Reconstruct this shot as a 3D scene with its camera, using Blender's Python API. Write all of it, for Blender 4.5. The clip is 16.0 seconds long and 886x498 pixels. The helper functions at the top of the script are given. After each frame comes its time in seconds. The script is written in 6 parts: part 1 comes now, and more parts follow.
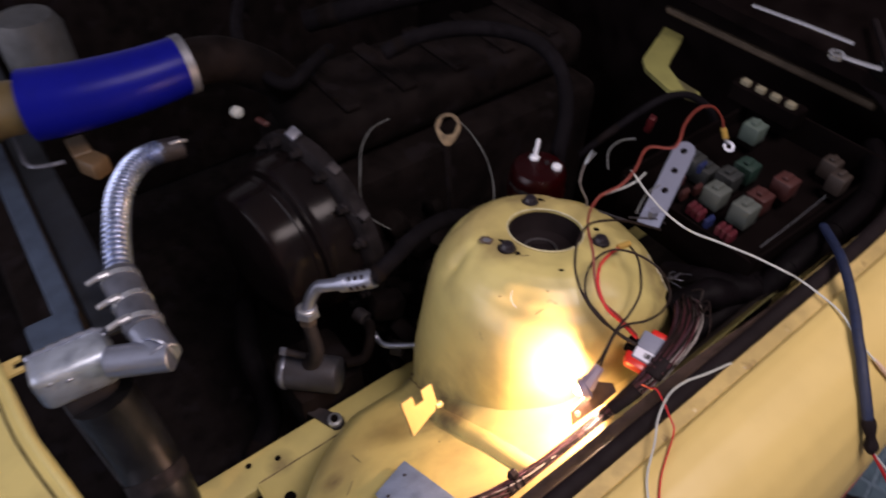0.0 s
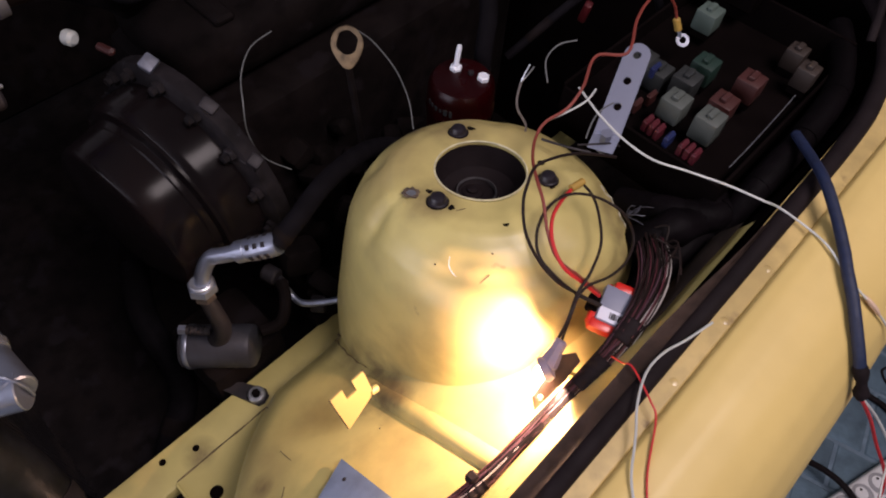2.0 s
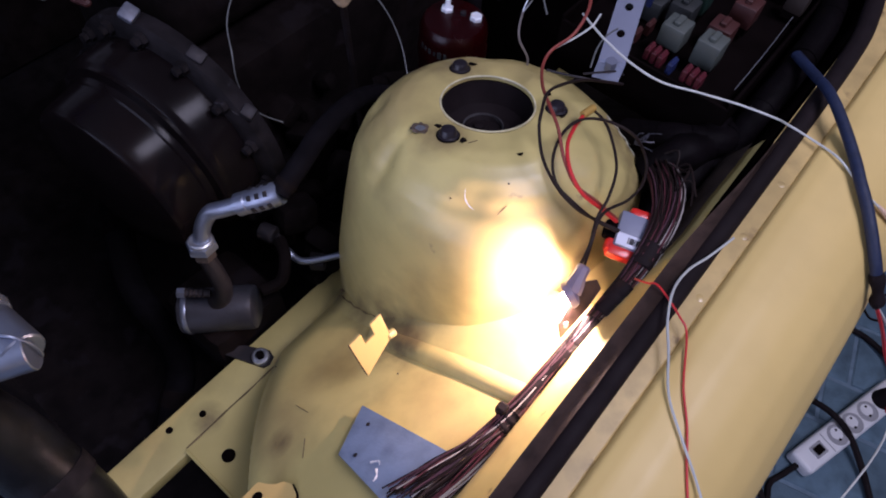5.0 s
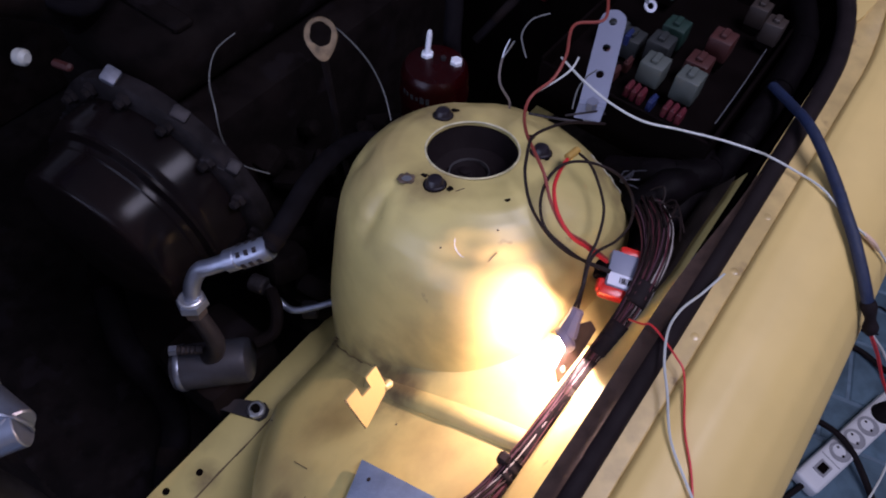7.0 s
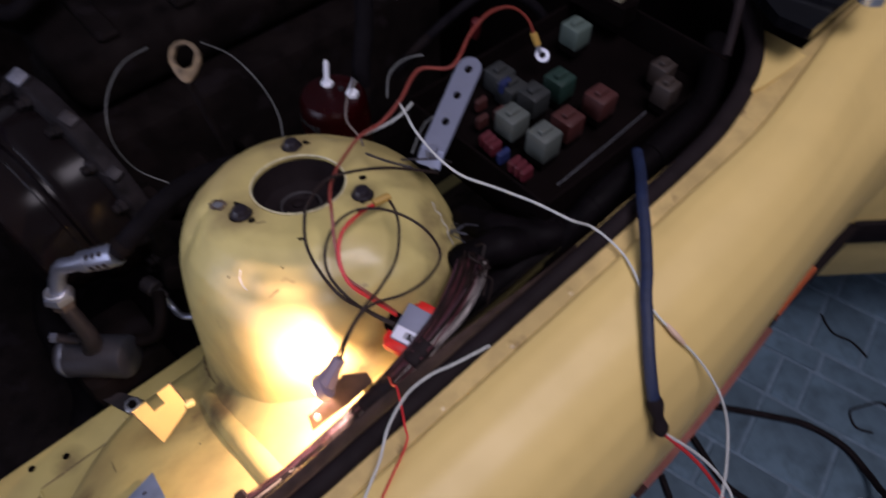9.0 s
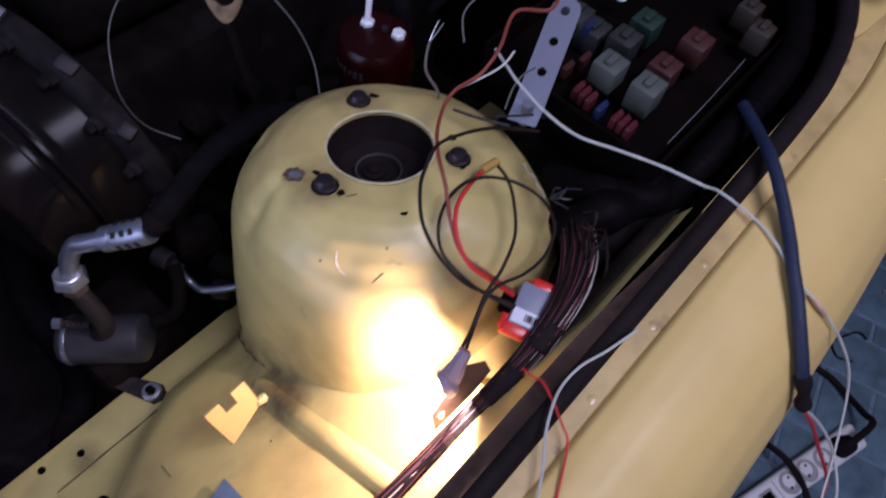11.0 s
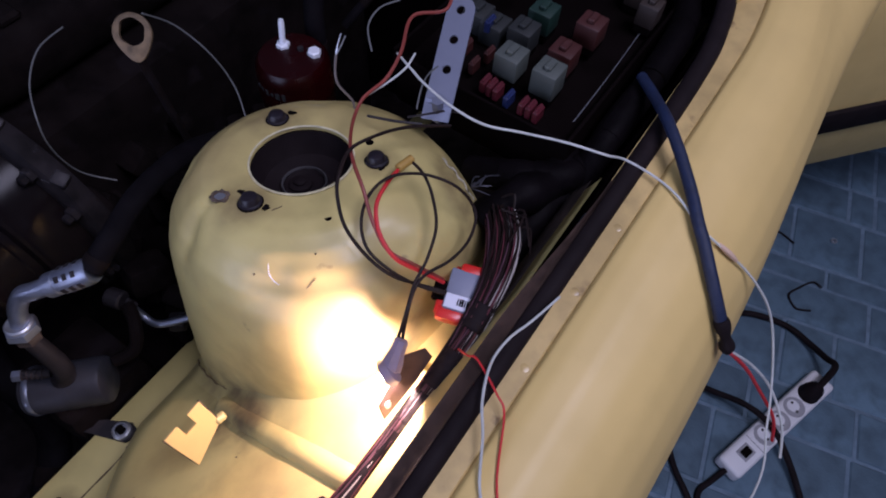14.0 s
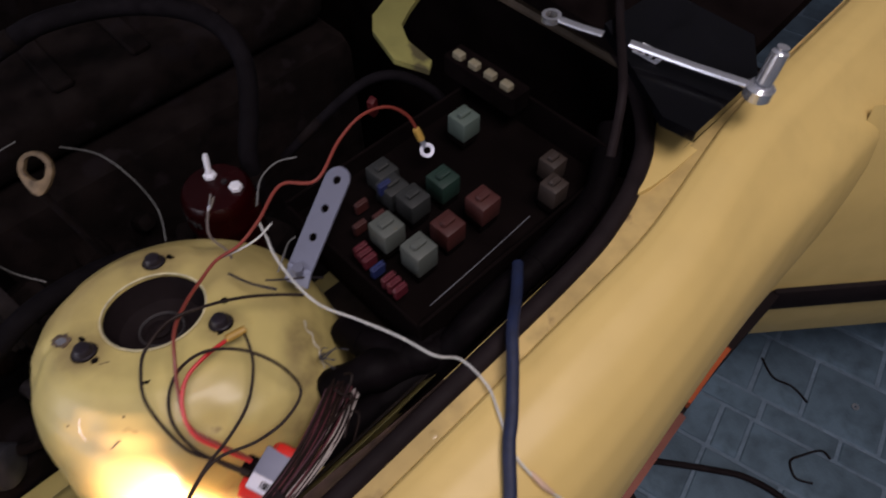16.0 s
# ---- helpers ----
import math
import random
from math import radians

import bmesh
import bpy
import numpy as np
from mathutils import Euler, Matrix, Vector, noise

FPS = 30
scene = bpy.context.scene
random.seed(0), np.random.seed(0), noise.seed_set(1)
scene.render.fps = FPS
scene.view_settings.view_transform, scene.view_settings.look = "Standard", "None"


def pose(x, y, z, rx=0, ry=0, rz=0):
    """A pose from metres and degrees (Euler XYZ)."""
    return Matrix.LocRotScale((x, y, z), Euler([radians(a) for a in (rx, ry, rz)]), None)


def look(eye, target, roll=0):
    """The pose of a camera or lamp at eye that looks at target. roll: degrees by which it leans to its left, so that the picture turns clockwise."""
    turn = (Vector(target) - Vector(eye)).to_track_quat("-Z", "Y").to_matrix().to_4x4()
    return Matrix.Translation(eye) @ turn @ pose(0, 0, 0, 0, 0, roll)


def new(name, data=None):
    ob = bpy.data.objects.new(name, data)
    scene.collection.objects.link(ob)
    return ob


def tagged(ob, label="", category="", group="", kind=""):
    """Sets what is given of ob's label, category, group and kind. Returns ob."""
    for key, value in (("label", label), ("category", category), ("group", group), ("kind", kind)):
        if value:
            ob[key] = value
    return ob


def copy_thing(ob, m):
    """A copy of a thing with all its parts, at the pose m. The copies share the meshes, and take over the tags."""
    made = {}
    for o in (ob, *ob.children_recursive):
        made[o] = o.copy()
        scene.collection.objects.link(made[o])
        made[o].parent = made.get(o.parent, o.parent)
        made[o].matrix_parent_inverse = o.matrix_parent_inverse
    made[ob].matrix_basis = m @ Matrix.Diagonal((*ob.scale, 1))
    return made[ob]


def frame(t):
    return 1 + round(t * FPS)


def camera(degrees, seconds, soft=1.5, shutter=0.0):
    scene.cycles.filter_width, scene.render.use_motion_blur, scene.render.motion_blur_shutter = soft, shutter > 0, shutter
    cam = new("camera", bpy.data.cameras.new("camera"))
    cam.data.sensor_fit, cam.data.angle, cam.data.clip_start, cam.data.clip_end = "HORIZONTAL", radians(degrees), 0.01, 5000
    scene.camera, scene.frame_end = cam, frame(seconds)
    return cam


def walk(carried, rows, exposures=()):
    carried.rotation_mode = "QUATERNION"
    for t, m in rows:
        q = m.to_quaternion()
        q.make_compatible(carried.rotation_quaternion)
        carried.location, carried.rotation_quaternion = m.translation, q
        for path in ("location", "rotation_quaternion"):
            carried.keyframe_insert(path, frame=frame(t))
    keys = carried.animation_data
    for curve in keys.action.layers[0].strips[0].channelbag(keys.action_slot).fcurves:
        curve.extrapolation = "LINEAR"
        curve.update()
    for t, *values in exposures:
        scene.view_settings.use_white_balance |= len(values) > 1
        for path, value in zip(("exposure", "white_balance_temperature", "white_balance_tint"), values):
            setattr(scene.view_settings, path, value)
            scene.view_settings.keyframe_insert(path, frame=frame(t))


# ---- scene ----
cam = camera(68.0, 16.0, soft=1.9, shutter=0.5)
PATH = [
    (0, (0.382, -0.451, 1.342), (-0.729, 0.406, -0.083), 1.2),
    (0.5, (0.323, -0.384, 1.313), (-0.547, 0.574, -0.212), 1.6),
    (1, (0.254, -0.369, 1.289), (-0.374, 0.722, -0.265), 4.9),
    (1.5, (0.241, -0.375, 1.299), (-0.495, 0.594, -0.288), 2.9),
    (2, (0.259, -0.35, 1.288), (-0.472, 0.501, -0.368), 4.4),
    (2.5, (0.27, -0.351, 1.299), (-0.466, 0.541, -0.333), 4.5),
    (3, (0.264, -0.362, 1.278), (-0.377, 0.553, -0.38), 7.0),
    (3.2, (0.263, -0.37, 1.266), (-0.35, 0.536, -0.409), 7.3),
    (5.3, (0.242, -0.399, 1.253), (-0.386, 0.479, -0.431), 5.2),
    (5.5, (0.239, -0.395, 1.258), (-0.398, 0.499, -0.414), 4.9),
    (6, (0.232, -0.398, 1.267), (-0.438, 0.496, -0.392), 3.1),
    (6.5, (0.231, -0.388, 1.268), (-0.423, 0.518, -0.391), 2.7),
    (7, (0.234, -0.385, 1.264), (-0.409, 0.561, -0.377), 3.6),
    (7.5, (0.244, -0.366, 1.264), (-0.374, 0.607, -0.37), 2.8),
    (8, (0.33, -0.285, 1.271), (-0.356, 0.64, -0.365), 0.3),
    (8.5, (0.404, -0.183, 1.269), (-0.312, 0.673, -0.39), 1.2),
    (9, (0.419, -0.179, 1.275), (-0.467, 0.595, -0.343), -0.9),
    (9.2, (0.418, -0.191, 1.292), (-0.546, 0.577, -0.283), -1.9),
    (11.3, (0.245, -0.28, 1.228), (-0.289, 0.501, -0.534), 9.3),
    (11.5, (0.247, -0.298, 1.226), (-0.307, 0.43, -0.553), 8.1),
    (12, (0.277, -0.286, 1.218), (-0.177, 0.521, -0.554), 15.7),
    (12.5, (0.3, -0.282, 1.225), (-0.185, 0.541, -0.532), 11.9),
    (13, (0.314, -0.274, 1.236), (-0.212, 0.607, -0.481), 9.8),
    (13.5, (0.318, -0.243, 1.253), (-0.195, 0.707, -0.431), 7.8),
    (14, (0.304, -0.244, 1.251), (-0.248, 0.652, -0.449), 4.1),
    (14.5, (0.311, -0.214, 1.253), (-0.227, 0.672, -0.457), 2.2),
    (15, (0.34, -0.179, 1.271), (-0.318, 0.697, -0.402), 0.6),
    (15.5, (0.407, -0.112, 1.302), (-0.411, 0.745, -0.309), 2.0),
    (16, (0.406, -0.024, 1.309), (-0.443, 0.793, -0.307), -0.3),
]
EXPOSURES = [(0, 0.53, 7950, 32), (3, 0.47, 7300, 32), (5.5, 0.24, 6000, 37), (8.5, 0.18, 6350, 35), (9, 0.17, 6800, 33), (11.5, 0.15, 5850, 38), (12.5, 0.08, 5800, 38), (14.5, 0.09, 6100, 37), (16, 0.22, 7800, 30)]
walk(cam, [(t, look(eye, target, roll)) for t, eye, target, roll in PATH], EXPOSURES)

# ---- light ----
world = bpy.data.worlds.new("world")
scene.world = world
world.use_nodes = True
wn = world.node_tree.nodes
wn["Background"].inputs["Color"].default_value = (0.45, 0.62, 1.0, 1)
wn["Background"].inputs["Strength"].default_value = 0.05


def area_lamp(name, eye, target, sx, sy, watts, colour):
    lamp = bpy.data.lights.new(name, "AREA")
    lamp.shape, lamp.size, lamp.size_y, lamp.energy, lamp.color = "RECTANGLE", sx, sy, watts, colour
    ob = new(name, lamp)
    ob.matrix_world = look(eye, target)
    return ob


# added overhead lamp, placed for the light it gives tower and fender
area_lamp("ceiling_tube", (0.80, 0.10, 2.3), (0.25, 0.10, 0.6), 1.0, 0.5, 17.5, (0.86, 0.92, 1.0))
# bluish daylight from the front, set in an added, unseen doorway
area_lamp("doorway_daylight", (-0.5, -3.04, 1.45), (-0.3, 0, 1.2), 2.4, 1.8, 38, (0.66, 0.80, 1.0))
bulb_lamp = bpy.data.lights.new("bulb_glow", "POINT")
bulb_lamp.energy, bulb_lamp.color, bulb_lamp.shadow_soft_size = 2.2, (1.0, 0.755, 0.585), 0.0024
bulb_ob = new("bulb_glow", bulb_lamp)
bulb_ob.location = (0.1732, -0.1060, 0.7554)

# ---- materials ----


def material(name, base, rough=0.5, metal=0.0, vary=0.12, scale=40.0, bump=0.0, bump_scale=300.0, coat=0.0, spots=None, spot_scale=14.0, spot_cut=0.62, spec=0.5, per_object=0.0, stain=None, dirt=()):
    """A surface with grain at two scales, optional worn spots, relief and clear coat."""
    m = bpy.data.materials.new(name)
    m.use_nodes = True
    nt, n = m.node_tree, m.node_tree.nodes
    b = n["Principled BSDF"]
    tc = n.new("ShaderNodeTexCoord")

    def noisy(sc, detail):
        t = n.new("ShaderNodeTexNoise")
        t.inputs["Scale"].default_value, t.inputs["Detail"].default_value = sc, detail
        nt.links.new(tc.outputs["Object"], t.inputs["Vector"])
        return t

    def mixed(f, a, c):
        x = n.new("ShaderNodeMix")
        x.data_type = "RGBA"
        for sock, v in ((x.inputs[0], f), (x.inputs[6], a), (x.inputs[7], c)):
            if isinstance(v, (tuple, list, float)):
                sock.default_value = v
            else:
                nt.links.new(v, sock)
        return x.outputs[2]

    def ramp(sock, lo, hi):
        r = n.new("ShaderNodeMapRange")
        r.inputs["From Min"].default_value, r.inputs["From Max"].default_value = lo, hi
        nt.links.new(sock, r.inputs["Value"])
        return r.outputs[0]

    big, small = noisy(scale * 0.18, 4), noisy(scale, 6)
    dark = tuple(c * (1 - vary) for c in base) + (1,)
    light = tuple(min(1, c * (1 + vary)) for c in base) + (1,)
    col = mixed(ramp(big.outputs["Fac"], 0.3, 0.7), dark, light)
    col = mixed(ramp(small.outputs["Fac"], 0.42, 0.75), col, tuple(c * (1 - vary * 1.3) for c in base) + (1,))
    if per_object:
        oi = n.new("ShaderNodeObjectInfo")
        col = mixed(ramp(oi.outputs["Random"], 0.0, 1.0 / per_object), col, tuple(c * 0.45 for c in base) + (1,))
    if stain:
        st = noisy(7.5, 9)
        soft = n.new("ShaderNodeMapRange")
        soft.inputs["From Min"].default_value, soft.inputs["From Max"].default_value, soft.inputs["To Max"].default_value = 0.49, 0.76, 0.80
        nt.links.new(st.outputs["Fac"], soft.inputs["Value"])
        col = mixed(soft.outputs[0], col, tuple(stain) + (1,))
    for at, reach in dirt:
        gap = n.new("ShaderNodeVectorMath")
        gap.operation = "DISTANCE"
        gap.inputs[1].default_value = at
        nt.links.new(tc.outputs["Object"], gap.inputs[0])
        near = n.new("ShaderNodeMapRange")
        near.inputs["From Min"].default_value, near.inputs["From Max"].default_value = reach, reach * 0.25
        nt.links.new(gap.outputs["Value"], near.inputs["Value"])
        mottle = noisy(38, 7)
        both = n.new("ShaderNodeMath")
        both.operation = "MULTIPLY"
        nt.links.new(near.outputs[0], both.inputs[0])
        nt.links.new(ramp(mottle.outputs["Fac"], 0.22, 0.74), both.inputs[1])
        col = mixed(both.outputs[0], col, (0.12, 0.078, 0.040, 1))
    if spots:
        sp = noisy(spot_scale, 8)
        col = mixed(ramp(sp.outputs["Fac"], spot_cut, spot_cut + 0.07), col, tuple(spots) + (1,))
    nt.links.new(col, b.inputs["Base Color"])
    rr = n.new("ShaderNodeMapRange")
    rr.inputs["To Min"].default_value, rr.inputs["To Max"].default_value = max(0.02, rough * 0.8), min(1, rough * 1.25)
    nt.links.new(small.outputs["Fac"], rr.inputs["Value"])
    nt.links.new(rr.outputs[0], b.inputs["Roughness"])
    b.inputs["Metallic"].default_value = metal
    b.inputs["Specular IOR Level"].default_value = spec
    b.inputs["Coat Weight"].default_value, b.inputs["Coat Roughness"].default_value = coat, 0.2
    if bump:
        bp, bt = n.new("ShaderNodeBump"), noisy(bump_scale, 5)
        bp.inputs["Strength"].default_value, bp.inputs["Distance"].default_value = bump, 0.002
        nt.links.new(bt.outputs["Fac"], bp.inputs["Height"])
        nt.links.new(bp.outputs[0], b.inputs["Normal"])
    return m


YELLOW = material("yellow_paint", (0.650, 0.470, 0.170), 0.52, vary=0.055, scale=22, coat=0.05, bump=0.03, bump_scale=90)
YELLOW_BAY = material("yellow_bay_paint", (0.592, 0.490, 0.184), 0.42, vary=0.09, scale=30, coat=0.2, bump=0.06, bump_scale=60, stain=(0.36, 0.26, 0.11), dirt=(((0.060, -0.188, 0.625), 0.030), ((0.150, -0.060, 0.690), 0.034), ((0.148, -0.036, 0.715), 0.022), ((0.140, 0.058, 0.748), 0.034), ((0.116, 0.084, 0.755), 0.040), ((0.096, 0.094, 0.762), 0.026), ((0.150, 0.030, 0.735), 0.022), ((-0.108, 0.010, 0.765), 0.05), ((-0.045, 0.070, 0.80), 0.03), ((0.015, -0.172, 0.585), 0.060), ((0.045, -0.190, 0.60), 0.035), ((-0.004, -0.068, 0.80), 0.034), ((-0.055, 0.028, 0.785), 0.034), ((0.058, 0.036, 0.797), 0.028), ((-0.080, -0.145, 0.505), 0.045), ((-0.098, -0.128, 0.45), 0.045), ((-0.034, -0.150, 0.548), 0.042), ((0.055, -0.168, 0.608), 0.032), ((-0.100, -0.23, 0.44), 0.024), ((-0.115, -0.36, 0.43), 0.026), ((0.02, -0.335, 0.57), 0.020)), spots=(0.16, 0.10, 0.05), spot_scale=26, spot_cut=0.70)
FLANGE_PAINT = material("grimy_yellow_paint", (0.51, 0.365, 0.145), 0.34, vary=0.2, scale=45, coat=0.35, bump=0.08, bump_scale=70, spots=(0.22, 0.14, 0.06), spot_scale=30, spot_cut=0.62)
RUBBER = material("black_rubber", (0.0120, 0.0082, 0.0092), 0.7, bump=0.1, vary=0.25, spec=0.10)
# bay blacks set extra dark, so their colour carries the engine bay's shade
DIM_TAPE = material("dimmed_black_tape", (0.0038, 0.0027, 0.0034), 0.6, vary=0.5, scale=35, bump=0.5, bump_scale=110, spec=0.05)
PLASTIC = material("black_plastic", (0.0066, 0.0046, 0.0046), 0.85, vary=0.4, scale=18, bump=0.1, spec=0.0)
DIM_GRIME = material("dimmed_grimy_metal", (0.0095, 0.0066, 0.0064), 0.8, metal=0.1, spec=0.07, vary=0.5, scale=30, bump=0.3, bump_scale=120, spots=(0.012, 0.009, 0.010), spot_scale=20, spot_cut=0.58)
DARKMETAL = material("dark_cast_metal", (0.024, 0.020, 0.023), 0.6, metal=0.3, vary=0.4, bump=0.2, bump_scale=200)
BARREL = material("dark_glossy_metal", (0.0085, 0.0060, 0.0064), 0.19, spec=0.11, metal=0.0, vary=0.3, scale=18)
ALU = material("cast_aluminium", (0.38, 0.42, 0.52), 0.32, metal=0.85, vary=0.25, scale=25, bump=0.15, bump_scale=150)
STEEL = material("zinc_steel", (0.62, 0.64, 0.68), 0.38, metal=0.9, vary=0.12, scale=60)
CHROME = material("chrome", (0.72, 0.75, 0.80), 0.2, metal=0.85, vary=0.05)
BLUEHOSE = material("blue_silicone", (0.002, 0.006, 0.20), 0.32, vary=0.1, bump=0.02, spec=0.12)
FLOORBASE = material("mortar", (0.135, 0.205, 0.27), 0.85, vary=0.2, scale=60, bump=0.4)
PAVER = material("grey_paver", (0.092, 0.162, 0.218), 0.7, vary=0.38, scale=22, bump=0.5, bump_scale=180, per_object=0.35)

# ---- mesh helpers ----


def finish(name, bm, mat, parent=None, label="", smooth=35):
    me = bpy.data.meshes.new(name)
    bmesh.ops.recalc_face_normals(bm, faces=bm.faces)
    bm.to_mesh(me)
    bm.free()
    me.materials.append(mat)
    if smooth:
        me.polygons.foreach_set("use_smooth", [True] * len(me.polygons))
        me.set_sharp_from_angle(angle=radians(smooth))
    ob = new(name, me)
    if parent is not None:
        ob.parent = parent
        m = Matrix.Identity(4)
        q = parent
        while q is not None:
            m = q.matrix_basis @ m if q.parent is None else m
            q = q.parent
        ob.matrix_parent_inverse = m.inverted() if parent.type == "EMPTY" else Matrix.Identity(4)
    if label:
        ob["label"] = label
    return ob


def part(name, bm, mat, parent, label="", smooth=35):
    return finish(name, bm, mat, parent, label, smooth)


def thing(name, label, category, at=(0, 0, 0), group="", kind=""):
    e = new(name)
    e.location, e.empty_display_size = at, 0.02
    return tagged(e, label, category, group, kind)


def single(name, bm, mat, label, category, group="", kind="", smooth=35):
    return tagged(finish(name, bm, mat, None, "", smooth), label, category, group, kind)


def box(bm, c, s, bevel=0.0, turn=None, seg=1):
    """A box of size s at c, turned by a matrix, with rounded edges."""
    r = bmesh.ops.create_cube(bm, size=1.0)
    vs = r["verts"]
    bmesh.ops.scale(bm, vec=s, verts=vs)
    if bevel:
        es = list({e for v in vs for e in v.link_edges})
        out = bmesh.ops.bevel(bm, geom=es, offset=bevel, segments=seg, profile=0.5, affect="EDGES")
        vs = list({v for f in out["faces"] for v in f.verts} | {v for v in vs if v.is_valid})
    m = Matrix.Translation(c) @ (turn.to_4x4() if turn is not None else Matrix.Identity(4))
    bmesh.ops.transform(bm, matrix=m, verts=vs)
    return vs


def frame_of(d):
    d = Vector(d).normalized()
    return d.to_track_quat("Z", "Y").to_matrix()


def lathe(bm, prof, m=None, seg=24, cap=True):
    """A body turned round z from (radius, height) pairs."""
    m = m if m is not None else Matrix.Identity(4)
    rings = []
    for r, z in prof:
        rings.append([bm.verts.new(m @ Vector((r * math.cos(a), r * math.sin(a), z))) for a in [2 * math.pi * k / seg for k in range(seg)]])
    for a, b in zip(rings, rings[1:]):
        for k in range(seg):
            bm.faces.new((a[k], a[(k + 1) % seg], b[(k + 1) % seg], b[k]))
    if cap:
        bm.faces.new(rings[0][::-1])
        bm.faces.new(rings[-1])
    return rings


def along(p0, p1):
    """The pose with z from p0 towards p1."""
    return Matrix.Translation(p0) @ frame_of(Vector(p1) - Vector(p0)).to_4x4()


def rod(bm, p0, p1, r, seg=16, bevel=0.0, r1=None):
    h = (Vector(p1) - Vector(p0)).length
    r1 = r if r1 is None else r1
    prof = [(r - bevel, 0), (r, bevel), (r1, h - bevel), (r1 - bevel, h)] if bevel else [(r, 0), (r1, h)]
    lathe(bm, prof, along(p0, p1), seg)


def spline(pts, steps=6, closed=False):
    """A smooth line through the points."""
    p = [Vector(q) for q in pts]
    n = len(p)
    out = []
    last = n if closed else n - 1
    for i in range(last):
        if closed:
            a, b, c, d = p[(i - 1) % n], p[i], p[(i + 1) % n], p[(i + 2) % n]
        else:
            a, b, c, d = p[max(i - 1, 0)], p[i], p[i + 1], p[min(i + 2, n - 1)]
        for k in range(steps):
            t = k / steps
            out.append(0.5 * (2 * b + (c - a) * t + (2 * a - 5 * b + 4 * c - d) * t * t + (3 * b - a - 3 * c + d) * t**3))
    if not closed:
        out.append(p[-1])
    return out


def sweep(bm, pts, r, seg=8, steps=6, closed=False, radii=None, flat=1.0, smooth=True):
    """A round cord along the points; radii: a factor for each place along it."""
    line = spline(pts, steps, closed) if smooth else [Vector(q) for q in pts]
    n = len(line)
    side = None
    rings = []
    for i, p in enumerate(line):
        d = (line[(i + 1) % n] - line[i - 1]) if closed else (line[min(i + 1, n - 1)] - line[max(i - 1, 0)])
        d = d.normalized() if d.length > 1e-9 else Vector((0, 0, 1))
        if side is None:
            side = d.cross(Vector((0, 0, 1))) if abs(d.z) < 0.95 else d.orthogonal()
            side.normalize()
        side = (side - d * side.dot(d)).normalized()
        up = d.cross(side)
        rr = r * (radii(i / max(n - 1, 1)) if radii else 1)
        rings.append([bm.verts.new(p + (side * math.cos(a) + up * math.sin(a) * flat) * rr) for a in [2 * math.pi * k / seg for k in range(seg)]])
    pairs = list(zip(rings, rings[1:])) + ([(rings[-1], rings[0])] if closed else [])
    for a, b in pairs:
        for k in range(seg):
            bm.faces.new((a[k], a[(k + 1) % seg], b[(k + 1) % seg], b[k]))
    if not closed:
        bm.faces.new(rings[0][::-1])
        bm.faces.new(rings[-1])


def slab(bm, outline, m, thick):
    """A flat piece of an outline in the pose's xy plane, thick along its z."""
    lo = [bm.verts.new(m @ Vector((x, y, 0))) for x, y in outline]
    hi = [bm.verts.new(m @ Vector((x, y, thick))) for x, y in outline]
    bm.faces.new(lo[::-1])
    bm.faces.new(hi)
    for k in range(len(lo)):
        j = (k + 1) % len(lo)
        bm.faces.new((lo[k], lo[j], hi[j], hi[k]))


def sheet(bm, nu, nv, at, thick=0.0):
    """A surface at(u, v) with u, v from 0 to 1; thick: the depth of its copy beneath."""
    def layer(dz):
        return [[bm.verts.new(Vector(at(i / nu, j / nv)) - Vector((0, 0, dz))) for j in range(nv + 1)] for i in range(nu + 1)]
    g = layer(0)
    for i in range(nu):
        for j in range(nv):
            bm.faces.new((g[i][j], g[i + 1][j], g[i + 1][j + 1], g[i][j + 1]))
    if thick:
        h = layer(thick)
        for i in range(nu):
            for j in range(nv):
                bm.faces.new((h[i][j], h[i][j + 1], h[i + 1][j + 1], h[i + 1][j]))
        edge = [(i, 0) for i in range(nu)] + [(nu, j) for j in range(nv)] + [(i, nv) for i in range(nu, 0, -1)] + [(0, j) for j in range(nv, 0, -1)]
        for k, (i, j) in enumerate(edge):
            a, b = edge[(k + 1) % len(edge)]
            bm.faces.new((g[i][j], h[i][j], h[a][b], g[a][b]))


def ease(x, lo, hi):
    t = min(1, max(0, (x - lo) / (hi - lo)))
    return t * t * (3 - 2 * t)


# ---- the ground ----
bm = bmesh.new()
bmesh.ops.create_grid(bm, x_segments=2, y_segments=2, size=60)
# walls kept pale to bounce fill light into the bay
WALL = material("pale_plaster", (0.74, 0.74, 0.75), 0.85, vary=0.15, scale=6, bump=0.3, bump_scale=40)
GROUND = single("ground", bm, FLOORBASE, "grey mortar bed under the stone paving", "ground", kind="structure", smooth=0)

